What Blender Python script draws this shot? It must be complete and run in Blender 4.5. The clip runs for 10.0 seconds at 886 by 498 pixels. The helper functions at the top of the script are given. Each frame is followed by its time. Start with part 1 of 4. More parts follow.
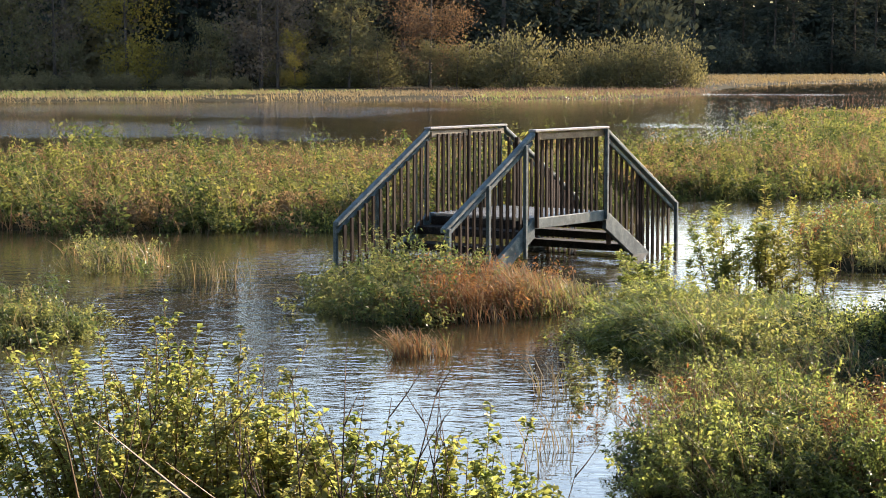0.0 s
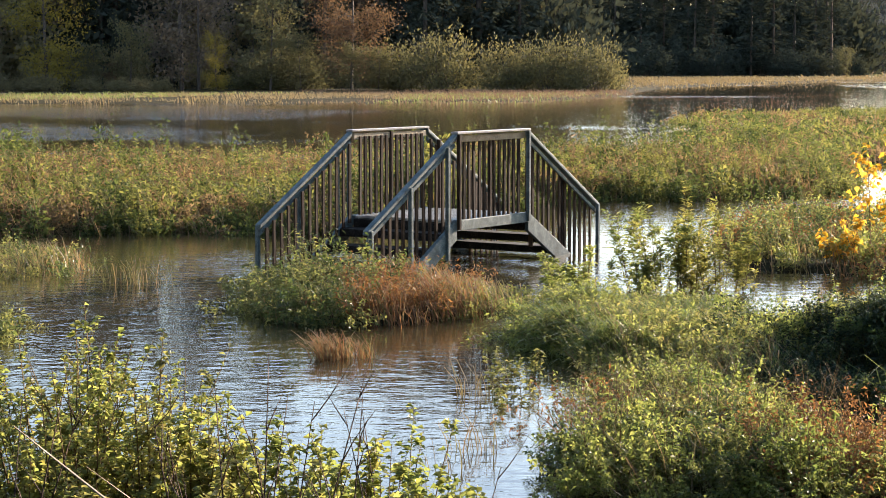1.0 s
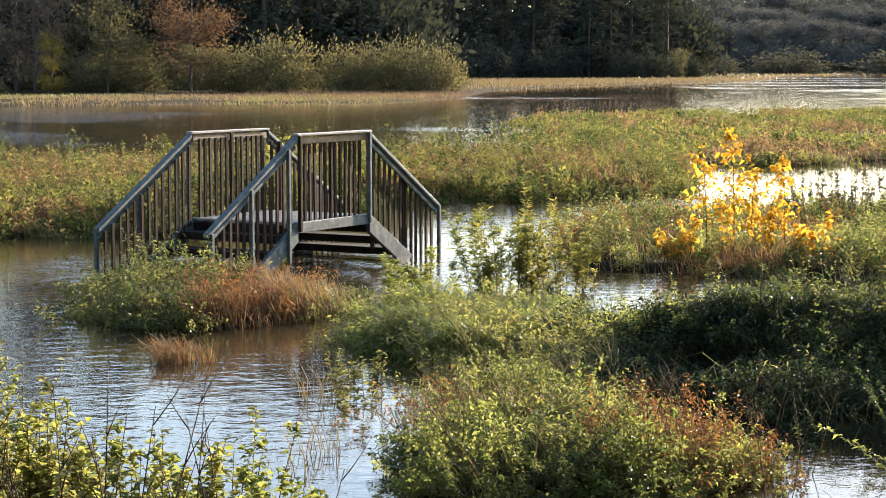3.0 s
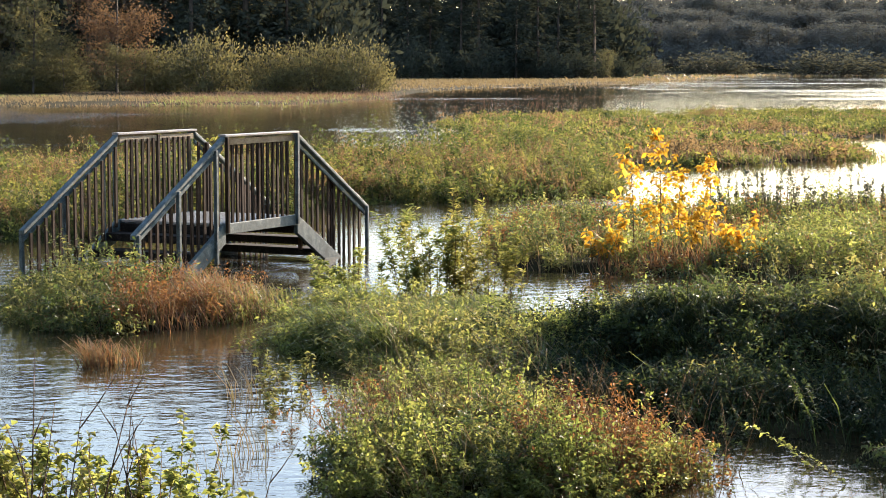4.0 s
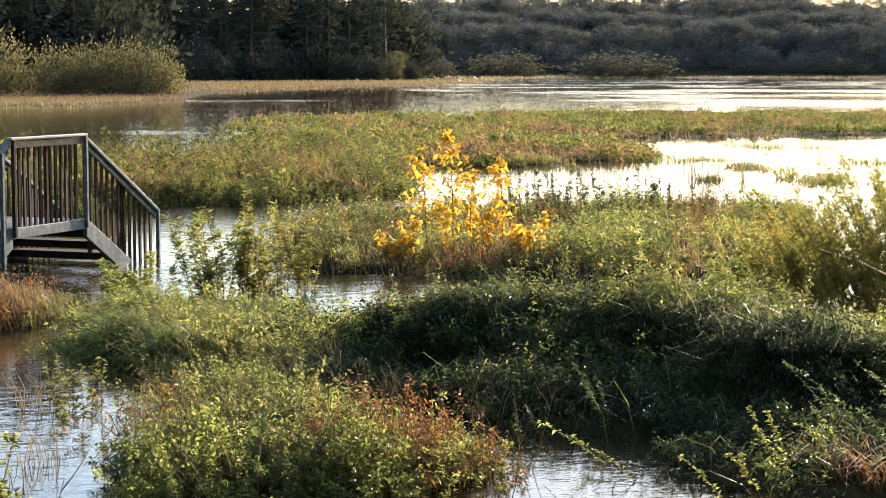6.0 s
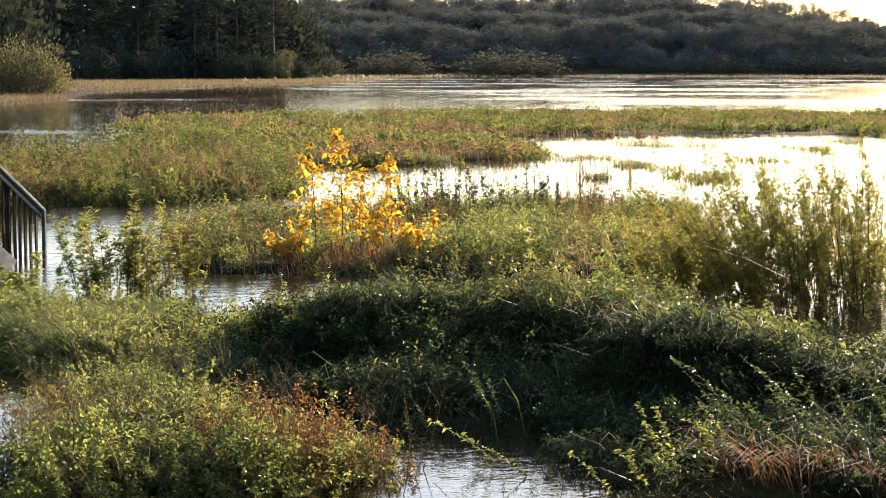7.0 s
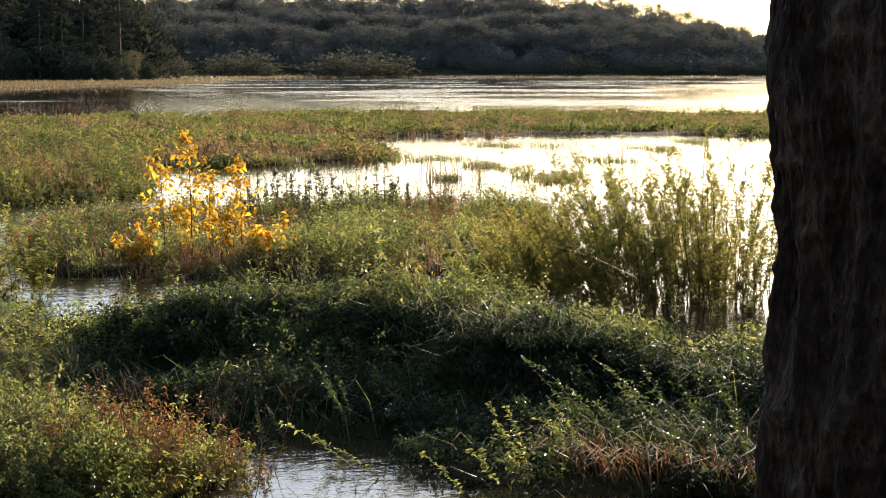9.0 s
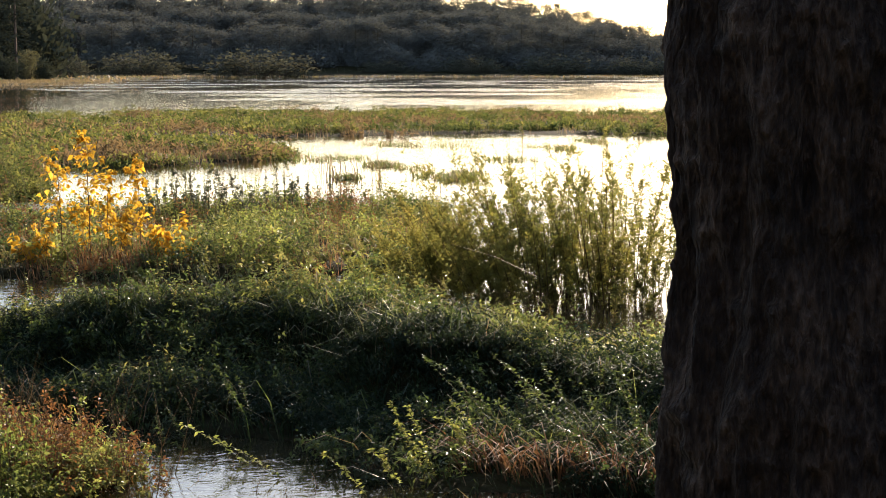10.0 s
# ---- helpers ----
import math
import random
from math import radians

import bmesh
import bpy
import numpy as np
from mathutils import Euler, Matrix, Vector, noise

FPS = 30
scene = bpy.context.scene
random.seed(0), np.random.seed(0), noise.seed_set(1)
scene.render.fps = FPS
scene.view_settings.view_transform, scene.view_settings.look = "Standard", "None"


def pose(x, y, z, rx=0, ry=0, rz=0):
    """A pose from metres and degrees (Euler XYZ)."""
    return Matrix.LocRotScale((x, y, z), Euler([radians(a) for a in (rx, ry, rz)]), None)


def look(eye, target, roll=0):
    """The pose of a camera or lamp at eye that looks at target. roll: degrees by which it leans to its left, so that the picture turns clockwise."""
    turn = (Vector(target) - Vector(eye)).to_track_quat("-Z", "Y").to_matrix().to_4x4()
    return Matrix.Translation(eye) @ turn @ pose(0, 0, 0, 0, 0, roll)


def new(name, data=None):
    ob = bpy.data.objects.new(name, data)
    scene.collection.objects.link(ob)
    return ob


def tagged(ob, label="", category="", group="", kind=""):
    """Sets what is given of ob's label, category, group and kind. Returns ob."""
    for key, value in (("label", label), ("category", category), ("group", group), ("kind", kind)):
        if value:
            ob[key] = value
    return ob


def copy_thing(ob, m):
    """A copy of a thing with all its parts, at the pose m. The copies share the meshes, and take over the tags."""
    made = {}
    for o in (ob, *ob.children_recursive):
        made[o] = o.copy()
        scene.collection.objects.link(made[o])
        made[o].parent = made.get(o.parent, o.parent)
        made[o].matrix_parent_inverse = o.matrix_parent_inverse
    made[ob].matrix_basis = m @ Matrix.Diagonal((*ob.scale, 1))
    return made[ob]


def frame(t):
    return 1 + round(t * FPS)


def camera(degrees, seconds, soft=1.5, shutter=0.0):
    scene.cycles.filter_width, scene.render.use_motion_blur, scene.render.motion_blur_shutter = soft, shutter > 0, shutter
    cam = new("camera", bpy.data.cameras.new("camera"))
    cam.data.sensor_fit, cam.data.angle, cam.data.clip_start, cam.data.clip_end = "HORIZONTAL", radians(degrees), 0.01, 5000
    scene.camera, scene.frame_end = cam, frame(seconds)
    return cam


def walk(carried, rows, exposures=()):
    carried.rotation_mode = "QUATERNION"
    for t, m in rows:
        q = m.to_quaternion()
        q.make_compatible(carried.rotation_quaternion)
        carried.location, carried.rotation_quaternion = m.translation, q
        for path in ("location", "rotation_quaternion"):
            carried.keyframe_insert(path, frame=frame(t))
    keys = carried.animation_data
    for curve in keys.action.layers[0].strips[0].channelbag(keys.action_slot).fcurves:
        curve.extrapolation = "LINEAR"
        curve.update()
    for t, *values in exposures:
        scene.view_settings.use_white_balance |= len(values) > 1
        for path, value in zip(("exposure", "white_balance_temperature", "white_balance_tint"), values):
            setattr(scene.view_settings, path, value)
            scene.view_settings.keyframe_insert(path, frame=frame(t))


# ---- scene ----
# A tripod pan over a flooded meadow: the camera turns where it stands.
EYE = 2.65
cam = camera(26.0, 10.0, soft=0.6)
PAN = [
    (0.0, 0.000, -5.547), (0.5, 0.671, -5.513), (1.0, 2.324, -5.480), (1.5, 3.738, -5.418),
    (2.0, 5.106, -5.397), (2.5, 6.164, -5.408), (2.7, 6.49, -5.415), (3.8, 8.85, -5.43), (4.0, 9.224, -5.410), (4.5, 10.092, -5.422),
    (5.0, 11.437, -5.420), (5.5, 13.252, -5.400), (6.0, 15.422, -5.355), (6.2, 16.23, -5.37), (7.3, 19.45, -5.388), (7.5, 19.890, -5.387),
    (8.0, 20.947, -5.385), (8.5, 21.929, -5.364), (9.0, 23.213, -5.360), (9.5, 24.665, -5.366),
    (10.0, 26.196, -5.377),
]
walk(cam, [(t, pose(0, 0, EYE, 90 + tilt, 0, -turn)) for t, turn, tilt in PAN],
     exposures=[(0.0, 1.75, 7000, 17), (5.5, 1.71, 7050, 16), (7.5, 1.31, 7100, 17), (10.0, 1.06, 7100, 17)])

# ---------------------------------------------------------------- light
SUN_AZ, SUN_EL = 42.0, 16.0
world = bpy.data.worlds.new("sky")
scene.world = world
world.use_nodes = True
_n = world.node_tree.nodes
_sky = _n.new("ShaderNodeTexSky")
_sky.sky_type = "NISHITA"
_sky.sun_disc = False
_sky.sun_elevation, _sky.sun_rotation = radians(SUN_EL), radians(SUN_AZ)
_sky.air_density, _sky.dust_density, _sky.ozone_density = 1.0, 0.5, 1.8
world.node_tree.links.new(_sky.outputs[0], _n["Background"].inputs[0])
_n["Background"].inputs[1].default_value = 0.15
_s = bpy.data.lights.new("sun", "SUN")
_s.energy, _s.angle, _s.color = 5.0, radians(0.6), (1.0, 0.90, 0.76)
sun = new("sun", _s)
sun.matrix_world = look((400 * math.sin(radians(SUN_AZ)), 400 * math.cos(radians(SUN_AZ)), 400 * math.tan(radians(SUN_EL))), (0, 0, 0))


# ---------------------------------------------------------------- materials
def nodes_of(name):
    m = bpy.data.materials.new(name)
    m.use_nodes = True
    t = m.node_tree
    return m, t.nodes, t.links, t.nodes["Principled BSDF"]


def ramp(n, l, fac, colors):
    r = n.new("ShaderNodeValToRGB")
    e = r.color_ramp.elements
    while len(e) < len(colors):
        e.new(0.5)
    for i, c in enumerate(colors):
        e[i].position = i / (len(colors) - 1)
        e[i].color = (*c, 1)
    l.new(fac, r.inputs[0])
    return r.outputs[0]


def foliage(name, colors, through_light=0.5, rough=0.5, patch_scale=0.7, gloss=0.18):
    """Leaves and blades: a colour for each one, mixed with patches a metre or so wide, and light that shines through."""
    m, n, l, b = nodes_of(name)
    geo = n.new("ShaderNodeNewGeometry")
    tex = n.new("ShaderNodeTexNoise")
    tex.inputs["Scale"].default_value = patch_scale
    tex.inputs["Detail"].default_value = 2
    l.new(geo.outputs["Position"], tex.inputs["Vector"])
    mix = n.new("ShaderNodeMath")
    mix.operation = "MULTIPLY_ADD"
    mix.inputs[1].default_value = 0.55
    l.new(geo.outputs["Random Per Island"], mix.inputs[0])
    sc = n.new("ShaderNodeMapRange")
    sc.inputs[1].default_value, sc.inputs[2].default_value = 0.3, 0.7
    sc.inputs[3].default_value, sc.inputs[4].default_value = 0.0, 0.45
    l.new(tex.outputs[0], sc.inputs[0])
    l.new(sc.outputs[0], mix.inputs[2])
    col = ramp(n, l, mix.outputs[0], colors)
    l.new(col, b.inputs["Base Color"])
    b.inputs["Roughness"].default_value = rough
    b.inputs["Specular IOR Level"].default_value = gloss
    tr = n.new("ShaderNodeBsdfTranslucent")
    warm = n.new("ShaderNodeMix")
    warm.data_type, warm.blend_type = "RGBA", "MULTIPLY"
    warm.inputs[0].default_value = 1.0
    warm.inputs[7].default_value = (1.34, 1.2, 0.84, 1)
    l.new(col, warm.inputs[6])
    l.new(warm.outputs[2], tr.inputs[0])
    ms = n.new("ShaderNodeMixShader")
    ms.inputs[0].default_value = through_light
    l.new(b.outputs[0], ms.inputs[1])
    l.new(tr.outputs[0], ms.inputs[2])
    l.new(ms.outputs[0], n["Material Output"].inputs[0])
    return m


def surface(name, colors, scale=3.0, fine=40.0, rough=0.8, bump=0.3, metal=0.0, stretch=(1, 1, 1), depth=0.02):
    """A worn surface: broad stains and fine grain, both in colour and relief."""
    m, n, l, b = nodes_of(name)
    tc = n.new("ShaderNodeTexCoord")
    mp = n.new("ShaderNodeMapping")
    mp.inputs["Scale"].default_value = stretch
    l.new(tc.outputs["Object"], mp.inputs[0])
    a = n.new("ShaderNodeTexNoise")
    a.inputs["Scale"].default_value, a.inputs["Detail"].default_value = scale, 5
    f = n.new("ShaderNodeTexNoise")
    f.inputs["Scale"].default_value, f.inputs["Detail"].default_value = fine, 4
    l.new(mp.outputs[0], a.inputs["Vector"])
    l.new(mp.outputs[0], f.inputs["Vector"])
    mm = n.new("ShaderNodeMath")
    mm.operation = "ADD"
    l.new(a.outputs[0], mm.inputs[0])
    l.new(f.outputs[0], mm.inputs[1])
    mr = n.new("ShaderNodeMapRange")
    mr.inputs[1].default_value, mr.inputs[2].default_value = 0.7, 1.3
    l.new(mm.outputs[0], mr.inputs[0])
    l.new(ramp(n, l, mr.outputs[0], colors), b.inputs["Base Color"])
    b.inputs["Roughness"].default_value, b.inputs["Metallic"].default_value = rough, metal
    bp = n.new("ShaderNodeBump")
    bp.inputs["Strength"].default_value, bp.inputs["Distance"].default_value = bump, depth
    l.new(mm.outputs[0], bp.inputs["Height"])
    l.new(bp.outputs[0], b.inputs["Normal"])
    return m


def water_material():
    m, n, l, b = nodes_of("flood_water")
    b.inputs["Base Color"].default_value = (0.034, 0.027, 0.014, 1)
    b.inputs["Roughness"].default_value = 0.04
    b.inputs["IOR"].default_value = 1.333
    geo = n.new("ShaderNodeNewGeometry")
    mp = n.new("ShaderNodeMapping")
    mp.inputs["Rotation"].default_value = (0, 0, radians(20))
    mp.inputs["Scale"].default_value = (1.0, 1.5, 1.0)
    l.new(geo.outputs["Position"], mp.inputs[0])
    waves = n.new("ShaderNodeTexNoise")
    waves.inputs["Scale"].default_value, waves.inputs["Detail"].default_value = 3.0, 3
    small = n.new("ShaderNodeTexNoise")
    small.inputs["Scale"].default_value, small.inputs["Detail"].default_value = 11.0, 2
    wind = n.new("ShaderNodeTexNoise")
    wind.inputs["Scale"].default_value, wind.inputs["Detail"].default_value = 0.035, 6
    for t in (waves, small):
        l.new(mp.outputs[0], t.inputs["Vector"])
    l.new(geo.outputs["Position"], wind.inputs["Vector"])
    add = n.new("ShaderNodeMath")
    add.operation = "MULTIPLY_ADD"
    add.inputs[1].default_value = 0.3
    l.new(small.outputs[0], add.inputs[0])
    l.new(waves.outputs[0], add.inputs[2])
    gust = n.new("ShaderNodeMapRange")
    gust.inputs[1].default_value, gust.inputs[2].default_value = 0.50, 0.61
    gust.inputs[3].default_value, gust.inputs[4].default_value = 0.17, 1.1
    split = n.new("ShaderNodeSeparateXYZ")
    l.new(geo.outputs["Position"], split.inputs[0])
    lee = n.new("ShaderNodeMapRange")
    lee.inputs[1].default_value, lee.inputs[2].default_value = -8.0, 8.0
    lee.inputs[3].default_value, lee.inputs[4].default_value = 0.13, -0.09
    clear = n.new("ShaderNodeMapRange")
    clear.inputs[1].default_value, clear.inputs[2].default_value = 30.0, 75.0
    clear.inputs[3].default_value, clear.inputs[4].default_value = 0.0, 0.09
    both = n.new("ShaderNodeMath")
    far_off = n.new("ShaderNodeMapRange")
    far_off.inputs[1].default_value, far_off.inputs[2].default_value = 45.0, 75.0
    push = n.new("ShaderNodeMath")
    push.operation = "MULTIPLY_ADD"
    for node in (lee, clear):
        l.new(split.outputs[0], node.inputs[0])
    l.new(lee.outputs[0], both.inputs[0])
    l.new(clear.outputs[0], both.inputs[1])
    l.new(both.outputs[0], push.inputs[0])
    l.new(far_off.outputs[0], push.inputs[1])
    l.new(wind.outputs[0], push.inputs[2])
    l.new(push.outputs[0], gust.inputs[0])
    reach = n.new("ShaderNodeVectorMath")
    reach.operation = "LENGTH"
    l.new(geo.outputs["Position"], reach.inputs[0])
    l.new(reach.outputs["Value"], far_off.inputs[0])
    fetch = n.new("ShaderNodeMapRange")
    fetch.inputs[1].default_value, fetch.inputs[2].default_value = 20.0, 75.0
    fetch.inputs[3].default_value, fetch.inputs[4].default_value = 0.9, 1.0
    l.new(reach.outputs["Value"], fetch.inputs[0])
    ruffle = n.new("ShaderNodeMath")
    ruffle.operation = "MULTIPLY"
    l.new(gust.outputs[0], ruffle.inputs[0])
    l.new(fetch.outputs[0], ruffle.inputs[1])
    bp = n.new("ShaderNodeBump")
    bp.inputs["Distance"].default_value = 0.034
    l.new(ruffle.outputs[0], bp.inputs["Strength"])
    l.new(add.outputs[0], bp.inputs["Height"])
    l.new(bp.outputs[0], b.inputs["Normal"])
    return m


WATER = water_material()
MUD = surface("wet_mud_and_litter", [(0.014, 0.012, 0.006), (0.030, 0.026, 0.011), (0.052, 0.046, 0.018)], 1.2, 14, 1.0, 0.6, depth=0.05)
MUD.node_tree.nodes["Principled BSDF"].inputs["Specular IOR Level"].default_value = 0.05
PAINT = surface("weathered_blue_grey_paint", [(0.028, 0.044, 0.043), (0.066, 0.100, 0.098), (0.16, 0.20, 0.195)], 9, 70, 0.65, 0.25, depth=0.004)
SLAT = surface("dark_stained_wood", [(0.010, 0.006, 0.004), (0.034, 0.019, 0.011), (0.095, 0.058, 0.034)], 5, 40, 0.85, 0.4, stretch=(1, 1, 0.12), depth=0.005)
RAILTOP = surface("bleached_handrail_wood", [(0.17, 0.16, 0.145), (0.28, 0.26, 0.235), (0.40, 0.37, 0.33)], 6, 50, 0.45, 0.2, depth=0.003)
PANEL = surface("tan_board", [(0.17, 0.12, 0.07), (0.28, 0.20, 0.12), (0.36, 0.28, 0.18)], 5, 45, 0.7, 0.2, depth=0.003)
GRATE = surface("galvanised_grating", [(0.20, 0.20, 0.20), (0.32, 0.32, 0.31), (0.42, 0.42, 0.41)], 8, 60, 0.45, 0.1, metal=0.6, depth=0.002)
# near-black timber for treads and cross beams
TREAD = surface("dark_tread", [(0.008, 0.006, 0.005), (0.020, 0.016, 0.012), (0.045, 0.038, 0.03)], 6, 50, 0.85, 0.4, depth=0.004)
SLAT.node_tree.nodes["Principled BSDF"].inputs["Specular IOR Level"].default_value = 0.2
TREAD.node_tree.nodes["Principled BSDF"].inputs["Specular IOR Level"].default_value = 0.15
BARK = surface("furrowed_bark", [(0.015, 0.009, 0.0065), (0.052, 0.032, 0.022), (0.17, 0.112, 0.080)], 11, 60, 0.95, 1.0, stretch=(1, 1, 0.3), depth=0.05)
FARBARK = surface("far_bark", [(0.03, 0.022, 0.016), (0.06, 0.045, 0.035), (0.09, 0.07, 0.055)], 1, 6, 0.9, 0.3)
STEM = surface("brown_stem", [(0.05, 0.03, 0.015), (0.10, 0.065, 0.03), (0.16, 0.11, 0.05)], 8, 40, 0.8, 0.2)
GREENSTEM = surface("green_stem", [(0.06, 0.07, 0.02), (0.12, 0.12, 0.04), (0.20, 0.16, 0.06)], 8, 40, 0.7, 0.2)
for _m in (STEM, GREENSTEM):
    _m.node_tree.nodes["Principled BSDF"].inputs["Specular IOR Level"].default_value = 0.08
DEADSTICK = surface("pale_dead_wood", [(0.10, 0.075, 0.05), (0.20, 0.155, 0.105), (0.32, 0.26, 0.19)], 8, 40, 0.8, 0.2)

G_FRESH = foliage("fresh_green_blades", [(0.062, 0.100, 0.034), (0.135, 0.185, 0.062), (0.244, 0.265, 0.112)], 0.6, 0.42, gloss=0.3)
G_MIXED = foliage("autumn_blades", [(0.047, 0.065, 0.034), (0.114, 0.120, 0.067), (0.208, 0.160, 0.101), (0.281, 0.170, 0.107)], gloss=0.25)
# grass with the ridge front's shade put into its colour
G_SHADED = foliage("shade_darkened_grass", [(0.017, 0.030, 0.016), (0.035, 0.056, 0.027), (0.073, 0.095, 0.045)], 0.35, 0.7, gloss=0.06)
G_TAN = foliage("tan_dry_blades", [(0.125, 0.098, 0.062), (0.20, 0.160, 0.100), (0.29, 0.240, 0.155)], 0.35, 0.8, gloss=0.05)
G_RUST = foliage("rusty_dry_blades", [(0.114, 0.055, 0.034), (0.218, 0.115, 0.067), (0.302, 0.190, 0.112)], 0.4, 0.7)
L_GREEN = foliage("green_leaves", [(0.021, 0.042, 0.018), (0.073, 0.110, 0.040), (0.156, 0.185, 0.070)], 0.55, 0.4, gloss=0.35)
L_LIME = foliage("yellow_green_leaves", [(0.052, 0.072, 0.030), (0.120, 0.146, 0.058), (0.195, 0.202, 0.082), (0.270, 0.238, 0.095)], 0.66, 0.4, gloss=0.3)
# bramble leaves darkened in colour for the shade on the ridge
L_SHADED = foliage("shade_darkened_bramble_leaves", [(0.012, 0.026, 0.016), (0.031, 0.050, 0.029), (0.073, 0.088, 0.050)], 0.35, 0.6, gloss=0.12)
# brighter copy of the yellow-green leaves, with sunlight put into the colour
L_BRIGHT = foliage("sun_brightened_yellow_green_leaves", [(0.072, 0.108, 0.034), (0.150, 0.198, 0.064), (0.230, 0.262, 0.090), (0.300, 0.295, 0.105)], 0.70, 0.4, gloss=0.3)
G_DULLRUST = foliage("faded_rusty_reeds", [(0.125, 0.080, 0.062), (0.177, 0.115, 0.090), (0.229, 0.160, 0.123)], 0.3, 0.9, gloss=0.02)
L_MATT = foliage("matt_yellow_green_leaves", [(0.057, 0.072, 0.025), (0.135, 0.150, 0.050), (0.229, 0.225, 0.078)], 0.55, 0.7, gloss=0.12)
L_MATTDARK = foliage("matt_green_leaves", [(0.027, 0.044, 0.016), (0.073, 0.100, 0.036), (0.146, 0.170, 0.058)], 0.5, 0.7, gloss=0.12)
L_MATTRUST = foliage("matt_rusty_leaves", [(0.105, 0.080, 0.050), (0.180, 0.130, 0.078), (0.260, 0.190, 0.115)], 0.45, 0.9, gloss=0.02)
L_OLIVE = foliage("olive_willow_leaves", [(0.085, 0.105, 0.034), (0.150, 0.170, 0.054), (0.225, 0.225, 0.075), (0.300, 0.260, 0.090)], 0.72, 0.45, gloss=0.3)
L_GREY = foliage("grey_green_mugwort_leaves", [(0.042, 0.055, 0.040), (0.083, 0.098, 0.070), (0.135, 0.145, 0.107)], 0.4, 0.6, gloss=0.15)
L_GOLD = foliage("golden_maple_leaves", [(0.42, 0.23, 0.03), (0.55, 0.36, 0.05), (0.62, 0.46, 0.10)], 0.6)
L_RUST = foliage("rusty_leaves", [(0.10, 0.05, 0.028), (0.20, 0.10, 0.045), (0.30, 0.17, 0.08)], 0.45)
F_PINE = foliage("pine_needles", [(0.031, 0.039, 0.034), (0.044, 0.053, 0.043), (0.062, 0.071, 0.054)], 0.22, 0.9, 0.05, 0.0)
F_DULL = foliage("dull_autumn_crown", [(0.105, 0.100, 0.062), (0.155, 0.138, 0.082), (0.21, 0.17, 0.10)], 0.5, 0.8, 0.08, 0.05)
F_YELLOW = foliage("yellow_birch_crown", [(0.12, 0.105, 0.032), (0.185, 0.155, 0.04), (0.26, 0.205, 0.055)], 0.5, 0.8, 0.12, 0.05)
F_RED = foliage("red_brown_crown", [(0.075, 0.050, 0.037), (0.11, 0.074, 0.050), (0.155, 0.104, 0.068)], 0.42, 0.8, 0.12, 0.05)
F_WILLOW = foliage("grey_willow_crown", [(0.062, 0.066, 0.040), (0.098, 0.098, 0.054), (0.145, 0.135, 0.07)], 0.5, 0.7, 0.1, 0.1)
# F_HAZE: distance haze put into the crown colour, pale and nearly even
F_HAZE = foliage("hazed_hill_crown", [(0.104, 0.113, 0.116), (0.112, 0.120, 0.120), (0.120, 0.125, 0.121)], 0.25, 1.0, 0.02, 0.0)
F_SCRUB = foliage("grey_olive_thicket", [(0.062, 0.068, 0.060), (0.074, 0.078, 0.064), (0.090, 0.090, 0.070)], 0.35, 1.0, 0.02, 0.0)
TWIGS = foliage("bare_twig_haze", [(0.095, 0.079, 0.065), (0.13, 0.107, 0.085), (0.165, 0.134, 0.105)], 0.4, 0.8, 0.1, 0.05)


# ---------------------------------------------------------------- mesh tools
def mesh_of(name, verts, faces, mats, smooth=False):
    """A mesh from numpy arrays; faces: a list of (array of N x 3 or N x 4 indices, material slot)."""
    me = bpy.data.meshes.new(name)
    v = np.asarray(verts, dtype=np.float32)
    faces = [(np.asarray(f, dtype=np.int32), s) for f, s in faces if len(f)]
    loops = np.concatenate([f.ravel() for f, _ in faces])
    sizes = np.concatenate([np.full(len(f), f.shape[1], dtype=np.int32) for f, _ in faces])
    slots = np.concatenate([np.full(len(f), s, dtype=np.int32) for f, s in faces])
    me.vertices.add(len(v))
    me.vertices.foreach_set("co", v.ravel())
    me.loops.add(len(loops))
    me.loops.foreach_set("vertex_index", loops)
    me.polygons.add(len(sizes))
    starts = np.concatenate([[0], np.cumsum(sizes)[:-1]]).astype(np.int32)
    me.polygons.foreach_set("loop_start", starts)
    me.polygons.foreach_set("material_index", slots)
    if smooth:
        me.polygons.foreach_set("use_smooth", np.ones(len(sizes), dtype=bool))
    for m in mats:
        me.materials.append(m)
    me.update(calc_edges=True)
    return me


def part(name, mesh, parent, label="", at=None):
    ob = new(name, mesh)
    ob.parent = parent
    if at is not None:
        ob.matrix_basis = at
    if label:
        tagged(ob, label)
    return ob


def bm_part(name, bm, material, parent, label="", at=None):
    me = bpy.data.meshes.new(name)
    bm.to_mesh(me)
    bm.free()
    me.materials.append(material)
    return part(name, me, parent, label, at)


def thing(name, at, label, category, group="", kind=""):
    ob = new(name)
    ob.empty_display_size = 0.2
    ob.matrix_basis = at
    return tagged(ob, label, category, group, kind)


def spot(az, d):
    """A place on the plan by bearing (degrees clockwise from north) and distance from the tripod."""
    return d * math.sin(radians(az)), d * math.cos(radians(az))


rng = np.random.default_rng(7)


def unit(v):
    return v / np.maximum(np.linalg.norm(v, axis=1, keepdims=True), 1e-9)


WIND = np.array([-0.35, -0.1, 0.0])  # plants lean a little with the breeze


